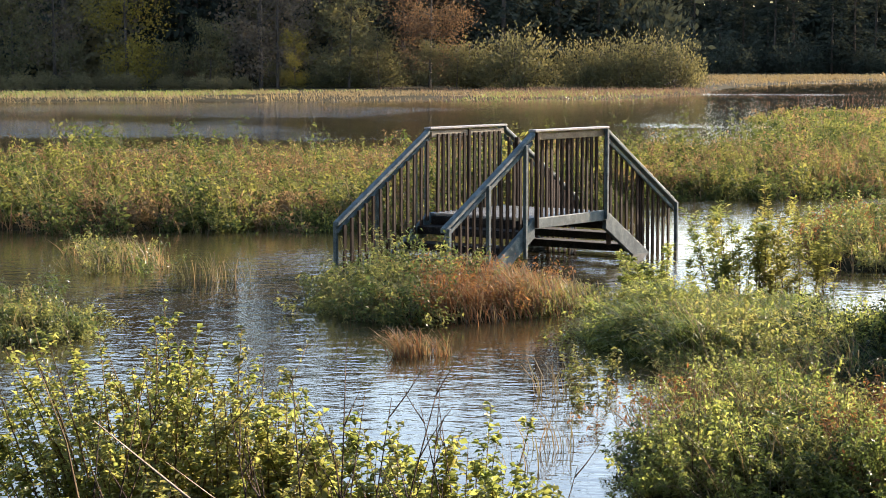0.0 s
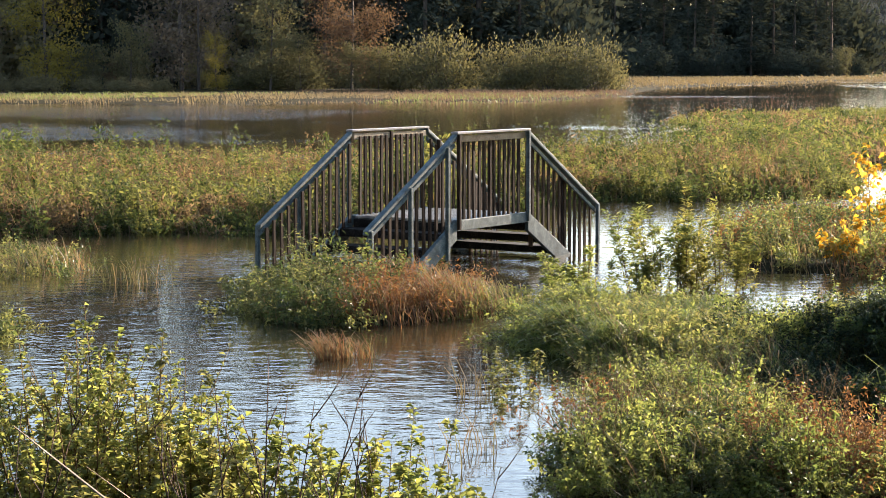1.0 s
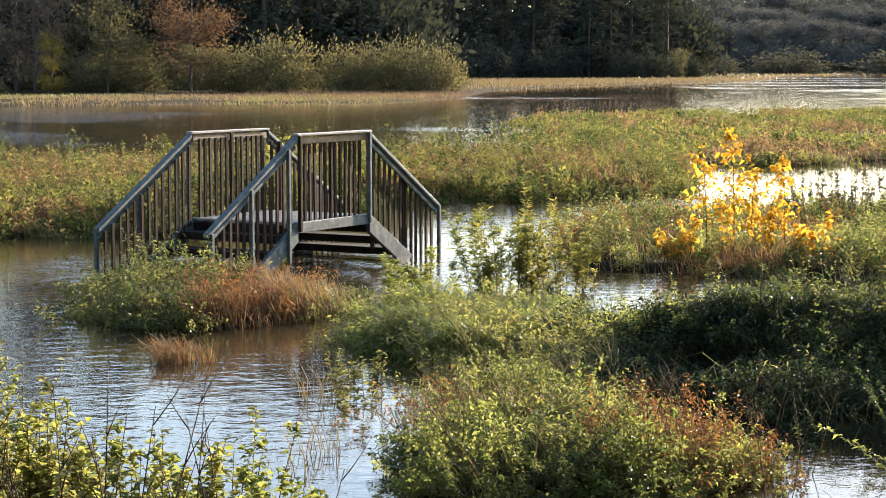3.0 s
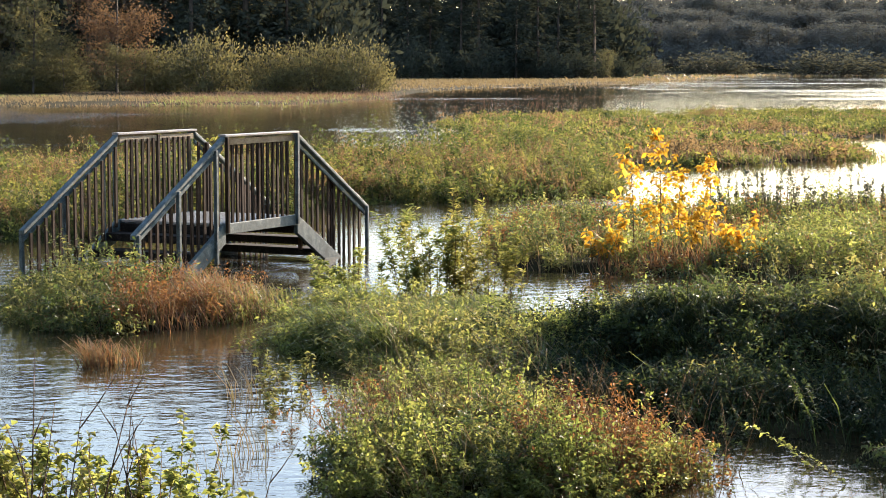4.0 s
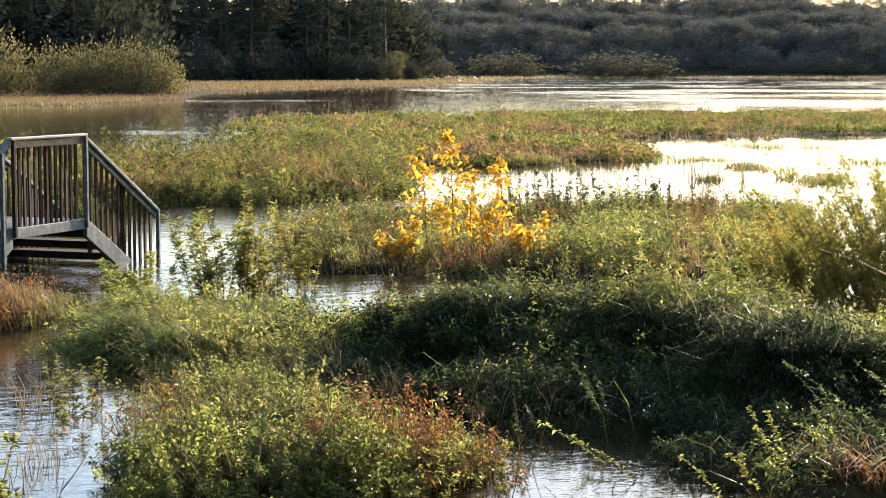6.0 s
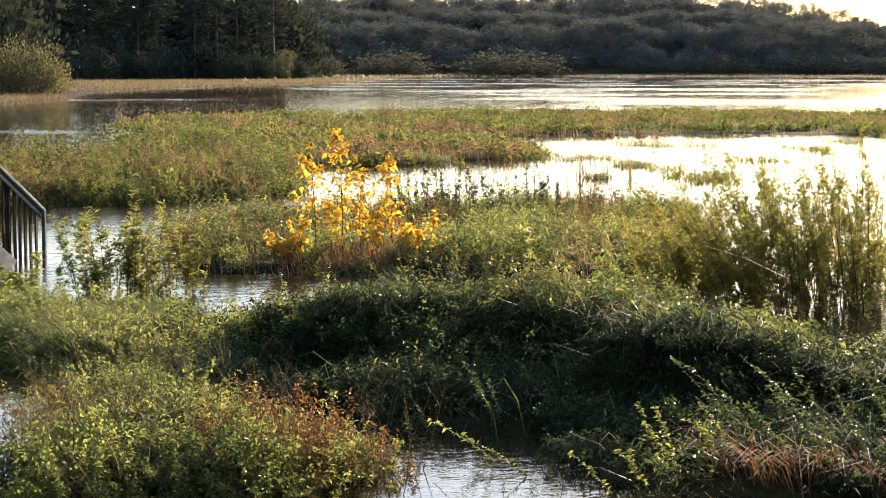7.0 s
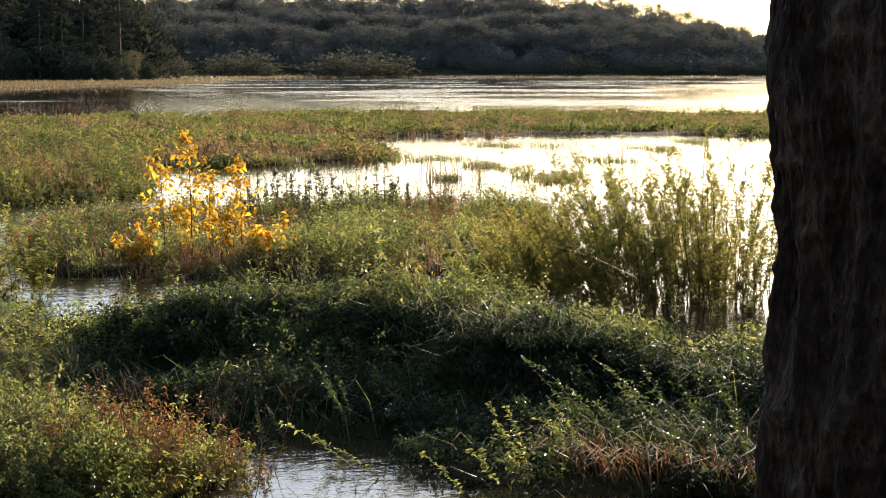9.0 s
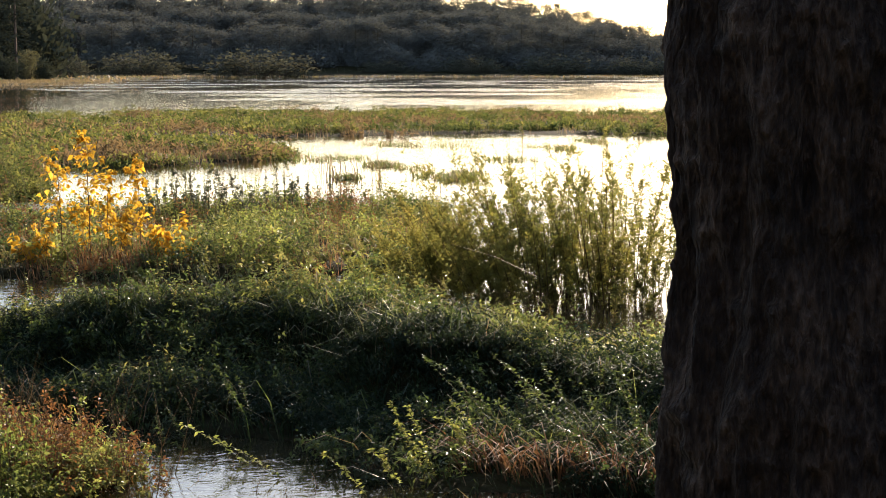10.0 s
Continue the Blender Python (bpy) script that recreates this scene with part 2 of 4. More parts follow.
class Heap:
    """Collects blades, stems and leaves and makes one mesh of them."""

    def __init__(self):
        self.v, self.f, self.n = [], [], 0

    def add(self, verts, faces, slot):
        self.v.append(verts)
        self.f.append((faces + self.n, slot))
        self.n += len(verts)

    def blades(self, base, h, w, slot, lean=0.35, droop=0.5):
        """Tapered bent blades: N x 3 roots, heights, widths."""
        n = len(base)
        if n == 0:
            return
        a = rng.uniform(0, 2 * np.pi, n)
        out = np.stack([np.cos(a), np.sin(a), np.zeros(n)], 1) * rng.uniform(0.2, 1, n)[:, None] * lean + WIND * lean
        face = a + np.pi / 2 + rng.normal(0, 0.6, n)
        side = np.stack([np.cos(face), np.sin(face), np.zeros(n)], 1) * (w / 2)[:, None]
        rows = []
        for t, k in ((0, 1.0), (0.4, 0.9), (0.75, 0.6)):
            c = base + out * (h * t ** 1.7)[:, None]
            c[:, 2] += h * (t - droop * 0.3 * t ** 3)
            rows += [c - side * k, c + side * k]
        tip = base + out * (h * 1.15)[:, None]
        tip[:, 2] += h * (1 - droop * 0.45)
        rows.append(tip)
        v = np.stack(rows, 1).reshape(-1, 3)
        o = np.arange(n)[:, None] * 7
        q = np.concatenate([o + [0, 1, 3, 2], o + [2, 3, 5, 4]])
        self.v.append(v)
        self.f.append((q + self.n, slot))
        self.f.append((o + [4, 5, 6] + self.n, slot))
        self.n += len(v)

    def stems(self, base, tip, bow, r, slot, rings=4):
        """Thin three-sided tapering stems, bowed by the vectors in bow. Returns a function of t along them."""
        n = len(base)

        def along(t, i=None):
            b, e, w = (base, tip, bow) if i is None else (base[i], tip[i], bow[i])
            t = np.asarray(t)[:, None] if np.ndim(t) else t
            return b + (e - b) * t + w * (4 * t * (1 - t))

        rows = []
        for t in np.linspace(0, 1, rings):
            k = 1 - 0.8 * t
            c = along(t)
            for j in range(3):
                ang = j * 2.094
                rows.append(c + np.array([math.cos(ang), math.sin(ang), 0]) * (r * k)[:, None])
        v = np.stack(rows, 1).reshape(-1, 3)
        o = np.arange(n)[:, None] * 3 * rings
        fs = []
        for s in range(rings - 1):
            for j in range(3):
                a, b = s * 3 + j, s * 3 + (j + 1) % 3
                fs.append(o + [a, b, b + 3, a + 3])
        self.add(v, np.concatenate(fs), slot)
        return along

    def leaves(self, base, way, length, width, slot, sag=0.25, fold=0.25):
        """Leaves folded along the midrib; small ones of two faces, large ones (8 cm and more) of six."""
        n = len(base)
        if n == 0:
            return
        way = unit(way)
        side = unit(np.cross(way, np.array([0, 0, 1.0]) + rng.normal(0, 0.45, (n, 3))))
        up = np.cross(side, way)
        L, W = length[:, None], width[:, None]
        down = np.array([0, 0, -1.0])
        if length.mean() < 0.08:
            mid = base + way * L * 0.45 + down * L * sag * 0.2 + up * W * fold
            v = np.stack([base, mid - side * W * 0.55, base + way * L + down * L * sag, mid + side * W * 0.55], 1).reshape(-1, 3)
            o = np.arange(n)[:, None] * 4
            self.add(v, np.concatenate([o + [0, 2, 1], o + [0, 3, 2]]), slot)
            return
        p0 = base
        m1 = base + way * L * 0.35 + down * L * sag * 0.1
        m2 = base + way * L * 0.7 + down * L * sag * 0.45
        tip = base + way * L + down * L * sag
        rise = up * W * fold
        v = np.stack([p0, m1 - side * W * 0.5 + rise, m1 + side * W * 0.5 + rise,
                      m2 - side * W * 0.36 + rise * 0.8, m2 + side * W * 0.36 + rise * 0.8, tip, m1, m2], 1).reshape(-1, 3)
        o = np.arange(n)[:, None] * 8
        self.v.append(v)
        self.f.append((np.concatenate([o + [6, 1, 3, 7], o + [2, 6, 7, 4]]) + self.n, slot))
        self.f.append((np.concatenate([o + [0, 1, 6], o + [0, 6, 2], o + [7, 3, 5], o + [4, 7, 5]]) + self.n, slot))
        self.n += len(v)

    def cards(self, base, way, length, width, slot):
        """Small two-triangle leaves or sprays for what stands far away."""
        n = len(base)
        way = unit(way)
        side = unit(np.cross(way, rng.normal(0, 1, (n, 3))))
        L, W = length[:, None], width[:, None]
        v = np.stack([base, base + way * L * 0.5 - side * W / 2, base + way * L, base + way * L * 0.5 + side * W / 2], 1)
        v[:, 1] += rng.normal(0, 0.08, (n, 3)) * L
        self.add(v.reshape(-1, 3), np.arange(n)[:, None] * 4 + [0, 1, 2, 3], slot)

    def mesh(self, name, mats):
        return mesh_of(name, np.concatenate(self.v), self.f, mats)


def fuzz(x, y, s, seed=0.0):
    """Smooth noise about 0, in 0.5 either way, over arrays."""
    r = np.zeros(len(x))
    g = np.random.default_rng(int(seed * 10) + 3)
    for k in range(5):
        a, f, p = g.uniform(0, 6.28), s * g.uniform(0.6, 1.9), g.uniform(0, 6.28)
        r += np.sin((x * np.cos(a) + y * np.sin(a)) * f * 6.28 + p + 1.3 * np.sin((y * np.cos(a) - x * np.sin(a)) * f * 4 + p))
    return r / 10


# ---------------------------------------------------------------- the lie of the land
# Each bank: bearings, near and far distances along them, height of its soil.
BANKS = {}
BANKS["left_bank"] = ((-16, -9, -3, 0, 2.5, 4.5, 7, 11, 14.6), (30.5, 30, 30, 29.8, 31.5, 35, 37, 38, 40), (46, 46, 45, 45, 45.5, 46, 48, 50, 50), 0.10)
BANKS["green_spit"] = ((12.5, 15, 18, 21.5), (50, 51, 52, 56), (66, 68, 68, 64), 0.06)
BANKS["far_strip"] = ((9, 14, 19, 26, 33, 42), (58, 66, 72, 76, 76, 74), (92, 104, 108, 108, 106, 104), 0.06)
BANKS["clump"] = ((-3.5, -2, 1, 3, 5), (20.3, 19.3, 19.2, 19.9, 20.2), (21.6, 22.6, 22.8, 22.0, 21.8), 0.06)
BANKS["grass_bank"] = ((4.2, 6, 8, 10, 12.5), (18.2, 17.2, 16.4, 15.9, 15.7), (20.2, 20.3, 20.3, 20.2, 20.0), 0.12)
BANKS["ridge"] = ((10.5, 12, 15, 19, 22, 23.4, 27, 31.6, 42), (16.4, 14.9, 14.1, 13.5, 12.9, 11.9, 11.4, 11.0, 11), (19.4, 19.4, 19.5, 19.6, 19.6, 19.6, 19.6, 18.5, 18.2), 0.54)
BANKS["shore_bushes"] = ((5.8, 7, 10, 13.5, 17.0), (11.9, 11.6, 11.3, 11.4, 12.2), (13.6, 14.9, 15.0, 14.2, 12.9), -0.02)
BANKS["saddle"] = ((6.4, 8, 10, 12.4), (14.8, 14.4, 14.3, 14.4), (17.2, 17.0, 16.6, 16.0), 0.0)
BANKS["sapling_bank"] = ((10.5, 12, 15, 19, 24, 27), (25.8, 24.8, 24.2, 24, 24.4, 26), (30, 31.5, 33, 35, 36, 34), 0.08)
BANKS["left_island"] = ((-14.5, -12, -10.2), (17.6, 18.2, 18.9), (21.5, 21, 20), 0.03)
BANKS["thin_island"] = ((-11.3, -9, -7.6), (24.5, 24.2, 24.8), (28, 27.5, 25.8), 0.0)


def in_bank(x, y, bank, edge=0.5):
    """How far inside a bank each point lies, in metres (negative outside), with an uneven edge."""
    az, near, far, _ = BANKS[bank]
    a, d = np.degrees(np.arctan2(x, y)), np.hypot(x, y)
    k = np.minimum(d - np.interp(a, az, near), np.interp(a, az, far) - d)
    k = np.minimum(k, np.minimum(a - az[0], az[-1] - a) * d * 0.01745)
    return k + fuzz(x, y, 0.25 if near[0] < 45 else 0.06, len(bank)) * edge * np.maximum(1, d / 25)


def soil(x, y):
    """Height of the ground: the flooded bed, the banks, the near shore, the far meadow and hills."""
    x, y = np.asarray(x, float), np.asarray(y, float)
    a, d = np.degrees(np.arctan2(x, y)), np.hypot(x, y)
    z = np.full(len(x), -0.28) + fuzz(x, y, 0.15, 1) * 0.08
    for name, (az, near, far, h) in BANKS.items():
        k = in_bank(x, y, name)
        full = 1.0 if name != "ridge" else 2.9
        if name in ("left_bank", "far_strip", "green_spit"):
            full = 2.0
        t = np.clip((k + 0.25) / full, 0, 1)
        if name == "ridge":  # a low shelf in front, then a steep crest
            inner = np.minimum(k, d - np.interp(a, az, near) - 1.5 - np.interp(a, (18, 23, 26, 31), (0, 0.8, 0.5, 0.3)) + 1.3 * fuzz(x, y, 0.3, 33))
            fall = np.clip((np.interp(a, az, far) - d) / 3.2, 0, 1)
            t = np.maximum(np.clip((k + 0.3) / 0.8, 0, 1) * 0.42 * np.minimum(1, fall * 2), np.minimum(np.clip((inner + 0.2) / 1.6, 0, 1), fall) * (1 + 1.0 * fuzz(x, y, 0.22, 31)) * np.interp(a, (23, 27), (1, 0.72)))
        z = np.maximum(z, -0.28 + (0.28 + h) * t * t * (3 - 2 * t) + fuzz(x, y, 0.5, 2) * 0.05 * t)
    # the shore the tripod stands on
    edge = np.interp(a, (-180, -40, -12, 2, 14, 26, 40, 180), (14, 12.5, 9.6, 9.2, 9.4, 10.2, 11.5, 14))
    t = np.clip((edge - d) / 5.5, 0, 1)
    back = np.where(np.abs(a) > 70, 1.0, 0.0)
    z = np.maximum(z, -0.3 + 1.35 * t * t * (3 - 2 * t) + back * np.clip((d - 20) / 60, 0, 1) * 1.0)
    # far meadow and woods
    shore = np.interp(a, (-180, -60, -14, 5, 7.6, 8.4, 12, 16, 18, 22, 42, 80, 180), (60, 90, 124, 128, 150, 190, 260, 330, 520, 560, 560, 300, 60))
    k = np.clip((d - shore) / (0.12 * shore), 0, 1)
    z = np.maximum(z, -0.28 + 0.44 * k * k * (3 - 2 * k))
    hill = np.clip((d - np.maximum(shore * 1.12, np.interp(a, (8, 11, 45, 60), (400, 635, 635, 400)))) / 130, 0, 1.4)
    rise = np.interp(a, (-180, -20, 8, 12, 14, 26.5, 28.5, 30.5, 33, 60, 180), (4, 4, 4, 8, 17, 17, 14, 8, 0.5, 1, 4))
    return z + hill * rise


def make_ground():
    az = np.radians(np.concatenate([np.linspace(-180, -16, 40, endpoint=False), np.linspace(-16, 43, 240, endpoint=False), np.linspace(43, 180, 36, endpoint=False)]))
    r = np.concatenate([[0.0], np.geomspace(1.0, 12, 20, endpoint=False), np.linspace(12, 26, 90, endpoint=False), np.geomspace(26, 130, 90, endpoint=False), np.geomspace(130, 3000, 50)])
    A, R = np.meshgrid(az, r)
    x, y = (R * np.sin(A)).ravel(), (R * np.cos(A)).ravel()
    z = soil(x, y)
    n, m = len(az), len(r)
    i = np.arange(n * (m - 1)).reshape(m - 1, n)
    j = np.roll(i, -1, axis=1)
    q = np.stack([i, i + n, j + n, j], 2).reshape(-1, 4)
    me = mesh_of("ground", np.stack([x, y, z], 1), [(q, 0)], [MUD], smooth=True)
    return tagged(new("ground", me), "muddy flooded meadow floor rising to low grassy banks", "ground", kind="structure")


def make_water():
    ang = np.linspace(0, 2 * np.pi, 96, endpoint=False)
    r = np.array([6.0, 30, 150, 1200])
    v = np.concatenate([np.stack([q * np.cos(ang), q * np.sin(ang), 0 * ang], 1) for q in r])
    i = np.arange(96 * 3).reshape(3, 96)
    j = np.roll(i, -1, axis=1)
    q = np.stack([i, i + 96, j + 96, j], 2).reshape(-1, 4)
    me = mesh_of("water", v, [(q, 0)], [WATER], smooth=True)
    return tagged(new("water", me), "rippled brown flood water reflecting sky and trees", "water", kind="structure")


ground = make_ground()
water = make_water()


# ---------------------------------------------------------------- the footbridge
DECK, HALF_L, HALF_W, RUN, DROP, RAIL = 0.665, 0.854, 0.83, 1.945, 1.105, 1.10
SLOPE = DROP / RUN


def bar(x0, z0, x1, z1, y, wide, high, bevel=0.006):
    """A straight board or post in the bridge's side plane; its ends are cut plumb. z is that of its top edge."""
    bm = bmesh.new()
    ring = []
    for x, z in ((x0, z0), (x1, z1)):
        ring.append([bm.verts.new((x, y + sy * wide / 2, z + dz)) for sy, dz in ((-1, 0), (1, 0), (1, -high), (-1, -high))])
    a, b = ring
    for i in range(4):
        bm.faces.new((a[i], a[(i + 1) % 4], b[(i + 1) % 4], b[i]))
    bm.faces.new(a[::-1])
    bm.faces.new(b)
    bmesh.ops.recalc_face_normals(bm, faces=bm.faces)
    if bevel:
        bmesh.ops.bevel(bm, geom=list(bm.edges), offset=bevel, segments=1, affect="EDGES")
    return bm


def upright(x, y, z0, z1, wide, deep, bevel=0.005):
    bm = bmesh.new()
    bmesh.ops.create_cube(bm, size=1, matrix=pose(x, y, (z0 + z1) / 2) @ Matrix.Diagonal((wide, deep, z1 - z0, 1)))
    if bevel:
        bmesh.ops.bevel(bm, geom=list(bm.edges), offset=bevel, segments=1, affect="EDGES")
    return bm


def make_bridge():
    bridge = thing("footbridge", pose(0.996, 25.66, 0, 0, 0, 53.85),
                   "humped blue-grey footbridge with slatted railings standing in flood water", "bridge")
    # deck: a grating of crossed bars in a frame
    bm = bmesh.new()
    for i in range(36):
        x = -HALF_L + 0.02 + i * (2 * HALF_L - 0.04) / 35
        bmesh.ops.create_cube(bm, size=1, matrix=pose(x, 0, DECK - 0.018) @ Matrix.Diagonal((0.022, 2 * HALF_W - 0.08, 0.03, 1)))
    for i in range(9):
        y = -HALF_W + 0.1 + i * (2 * HALF_W - 0.2) / 8
        bmesh.ops.create_cube(bm, size=1, matrix=pose(0, y, DECK - 0.03) @ Matrix.Diagonal((2 * HALF_L - 0.02, 0.012, 0.03, 1)))
    bm_part("deck_grating", bm, GRATE, bridge, "grey metal walkway grating")
    for x in (-HALF_L + 0.02, 0.0, HALF_L - 0.02):
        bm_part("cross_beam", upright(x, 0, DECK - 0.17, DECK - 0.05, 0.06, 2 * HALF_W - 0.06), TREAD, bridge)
    shared = {}
    for side in (-1, 1):
        y = side * HALF_W
        # the arched side beam in three straight lengths
        bm_part("stringer", bar(-HALF_L - 0.02, DECK, HALF_L + 0.02, DECK, y, 0.06, 0.135), PAINT, bridge)
        for e in (-1, 1):
            bm_part("stair_stringer", bar(e * (HALF_L + 0.02), DECK + 0.01, e * (HALF_L + RUN), DECK - SLOPE * (RUN - 0.02), y, 0.06, 0.26), PAINT, bridge)
        # level railing
        top = DECK + RAIL
        yo = y + side * 0.045
        level = bm_part("handrail", bar(-HALF_L - 0.05, top + 0.035, HALF_L + 0.05, top + 0.035, y, 0.11, 0.03), RAILTOP, bridge, "sun-bleached level handrail")
        bm_part("rail_board", bar(-HALF_L, top - 0.02, HALF_L, top - 0.02, y - side * 0.02, 0.03, 0.08), PANEL, level, "tan wooden board under the handrail")
        bm_part("post", upright(0.0, y - side * 0.035, DECK - 0.02, top - 0.01, 0.05, 0.045), SLAT, bridge, "brown middle post")
        for x in (-HALF_L, HALF_L):
            brown = side < 0 and x < 0
            bm_part("post", upright(x, yo, DECK - 0.12, top, 0.05, 0.05), SLAT if brown else PAINT, bridge, "brown corner post" if brown else "")
        for bay in (-1, 0):
            for i in range(6):
                x = (bay + (i + 1) / 7) * HALF_L
                key = "baluster_level"
                if key not in shared:
                    b = upright(0, 0, -0.05, RAIL - 0.06, 0.046, 0.025, 0)
                    me = bpy.data.meshes.new("baluster")
                    b.to_mesh(me)
                    b.free()
                    me.materials.append(SLAT)
                    shared[key] = me
                part("baluster", shared[key], level, at=pose(x, y - side * 0.044, DECK, 0, rng.uniform(-0.9, 0.9), rng.uniform(-4, 4)))
        # stair railings
        for e in (-1, 1):
            def zr(s):
                return top - SLOPE * s
            steep = bm_part("stair_handrail", bar(e * (HALF_L + 0.03), zr(0.03) + 0.03, e * (HALF_L + RUN + 0.03), zr(RUN + 0.03) + 0.03, y, 0.085, 0.065, 0.012), PAINT, bridge, "blue-grey sloping stair handrail")
            bm_part("stair_rail_board", bar(e * (HALF_L + 0.05), zr(0.05) - 0.075, e * (HALF_L + RUN), zr(RUN) - 0.075, y, 0.03, 0.06), PAINT, steep)
            for s in (0.26, 1.08, RUN - 0.03):
                brown = e > 0 and s < 1.5
                bm_part("post", upright(e * (HALF_L + s), y - side * 0.075 if brown else yo, max(-0.5, DECK - SLOPE * s - 0.35) if s < 1.5 else -0.55, zr(s) - 0.01, 0.05, 0.05), SLAT if brown else PAINT, bridge)
            count = 13
            for i in range(count):
                s = 0.1 + (RUN - 0.2) * i / (count - 1)
                key = "baluster_stair"
                if key not in shared:
                    b = upright(0, 0, -RAIL - 0.04, -0.09, 0.046, 0.025, 0)
                    me = bpy.data.meshes.new("baluster")
                    b.to_mesh(me)
                    b.free()
                    me.materials.append(SLAT)
                    shared[key] = me
                part("baluster", shared[key], steep, at=pose(e * (HALF_L + s), y - side * 0.044, zr(s), 0, rng.uniform(-0.6, 0.6), rng.uniform(-2, 2)))
    for e in (-1, 1):
        for i in range(6):
            x, z = e * (HALF_L + 0.17 + i * RUN / 6), DECK - (i + 1) * DROP / 6 + 0.03
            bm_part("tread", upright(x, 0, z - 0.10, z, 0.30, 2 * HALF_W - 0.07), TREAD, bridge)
    return bridge


make_bridge()


# ---------------------------------------------------------------- plants on the banks
def scatter(bank, n, edge=0.0, keep=None):
    az, near, far, _ = BANKS[bank]
    a = rng.uniform(az[0], az[-1], n)
    lo, hi = np.interp(a, az, near), np.interp(a, az, far)
    d = np.sqrt(lo ** 2 + (hi ** 2 - lo ** 2) * rng.random(n))
    x, y = d * np.sin(np.radians(a)), d * np.cos(np.radians(a))
    ok = in_bank(x, y, bank) > edge + rng.normal(0, 0.12, n)
    if keep is not None:
        ok &= keep(x, y)
    x, y = x[ok], y[ok]
    return np.stack([x, y, np.maximum(soil(x, y), -0.25) - 0.02], 1)


def waves(base, scale=0.55, much=1.1):
    return 1 + much * fuzz(base[:, 0], base[:, 1], scale, 21)


def herb(heap, base, h, per, leaf, slots, lean=0.25, start=0.2, far=False, up=0.35, slim=0.3, stem_r=0.004):
    """Leafy stems: per leaves of about that length on each."""
    n = len(base)
    if n == 0:
        return
    h = h * waves(base)
    a = rng.uniform(0, 6.28, n)
    tip = base + np.stack([np.cos(a), np.sin(a), np.zeros(n)], 1) * (h * lean * rng.random(n))[:, None] + WIND * (h * 0.35)[:, None]
    tip[:, 2] += h
    bow = np.stack([np.cos(a), np.sin(a), np.zeros(n)], 1) * (-h * 0.05)[:, None] + WIND * (-h * 0.05)[:, None]
    along = heap.stems(base, tip, bow, np.full(n, stem_r) * (0.6 + h), slots[0], 3)
    i = np.repeat(np.arange(n), per)
    t = start + (1 - start) * rng.random(len(i)) ** 0.8
    p = along(t, i)
    b = rng.uniform(0, 6.28, len(i))
    way = np.stack([np.cos(b), np.sin(b), rng.normal(up, 0.35, len(i))], 1)
    L = leaf * rng.uniform(0.55, 1.25, len(i)) * (1.15 - 0.5 * t)
    if far:
        heap.cards(p, way, L * 1.1, L * (slim + 0.08), slots[1])
    else:
        heap.leaves(p, way, L, L * slim, slots[1])


def clumps(heap, c, size, h, stems, per, leaf, slots, far=False, slim=0.35, start=0.25, stem_r=0.0035, up=0.25):
    """Bushy plants: each centre sends stems out to an uneven dome of leaves."""
    n = len(c)
    if n == 0:
        return
    sc = rng.uniform(0.5, 1.4, n) * waves(c, 0.3)
    i = np.repeat(np.arange(n), stems)
    m = len(i)
    a, u = rng.uniform(0, 6.28, m), np.sqrt(rng.random(m))
    way = np.stack([np.cos(a), np.sin(a), np.zeros(m)], 1)
    wide = size * sc[i] * 0.5
    base = c[i] + way * (wide * 0.35 * u)[:, None]
    tip = base + way * (wide * u * rng.uniform(0.5, 1.0, m))[:, None] + WIND * (h * sc[i] * 0.3)[:, None]
    tip[:, 2] += h * sc[i] * np.sqrt(1 - 0.75 * u ** 2) * rng.uniform(0.6, 1.15, m)
    bow = np.stack([0 * u, 0 * u, 0.12 * wide * u], 1)
    along = heap.stems(base, tip, bow, np.full(m, stem_r), slots[0], 2 if far else 3)
    k = np.repeat(np.arange(m), per)
    t = start + (1 - start) * rng.random(len(k)) ** 0.75
    p = along(t, k) + rng.normal(0, leaf * 0.5, (len(k), 3))
    g = way[k] * 0.6 + rng.normal(0, 0.6, (len(k), 3)) + [0, 0, up]
    L = leaf * rng.uniform(0.5, 1.3, len(k))
    slot = np.array(slots[1:])[(i * 7919 % 97 * 0.01031 * (len(slots) - 1)).astype(int) % (len(slots) - 1)][k]
    for s in set(slots[1:]):
        q = slot == s
        if far:
            heap.cards(p[q], g[q], L[q] * 1.1, L[q] * (slim + 0.1), s)
        else:
            heap.leaves(p[q], g[q], L[q], L[q] * slim, s)


def stuff(name, heap, mats, label, category):
    return tagged(new(name, heap.mesh(name, mats)), label, category, kind="stuff")


def grass(heap, base, lo, hi, w, slot, lean=0.4, droop=0.5):
    n = len(base)
    heap.blades(base, rng.uniform(lo, hi, n) * waves(base), rng.uniform(0.6, 1.3, n) * w, slot, lean, droop)


def where(seed, scale, above):
    return lambda x, y: fuzz(x, y, scale, seed) > above


def back_edge(bank, share):
    az, near, far, _ = BANKS[bank]
    def keep(x, y):
        a, d = np.degrees(np.arctan2(x, y)), np.hypot(x, y)
        lo, hi = np.interp(a, az, near), np.interp(a, az, far)
        return (d - lo) / (hi - lo) > share + 0.5 * fuzz(x, y, 0.12, 27)
    return keep


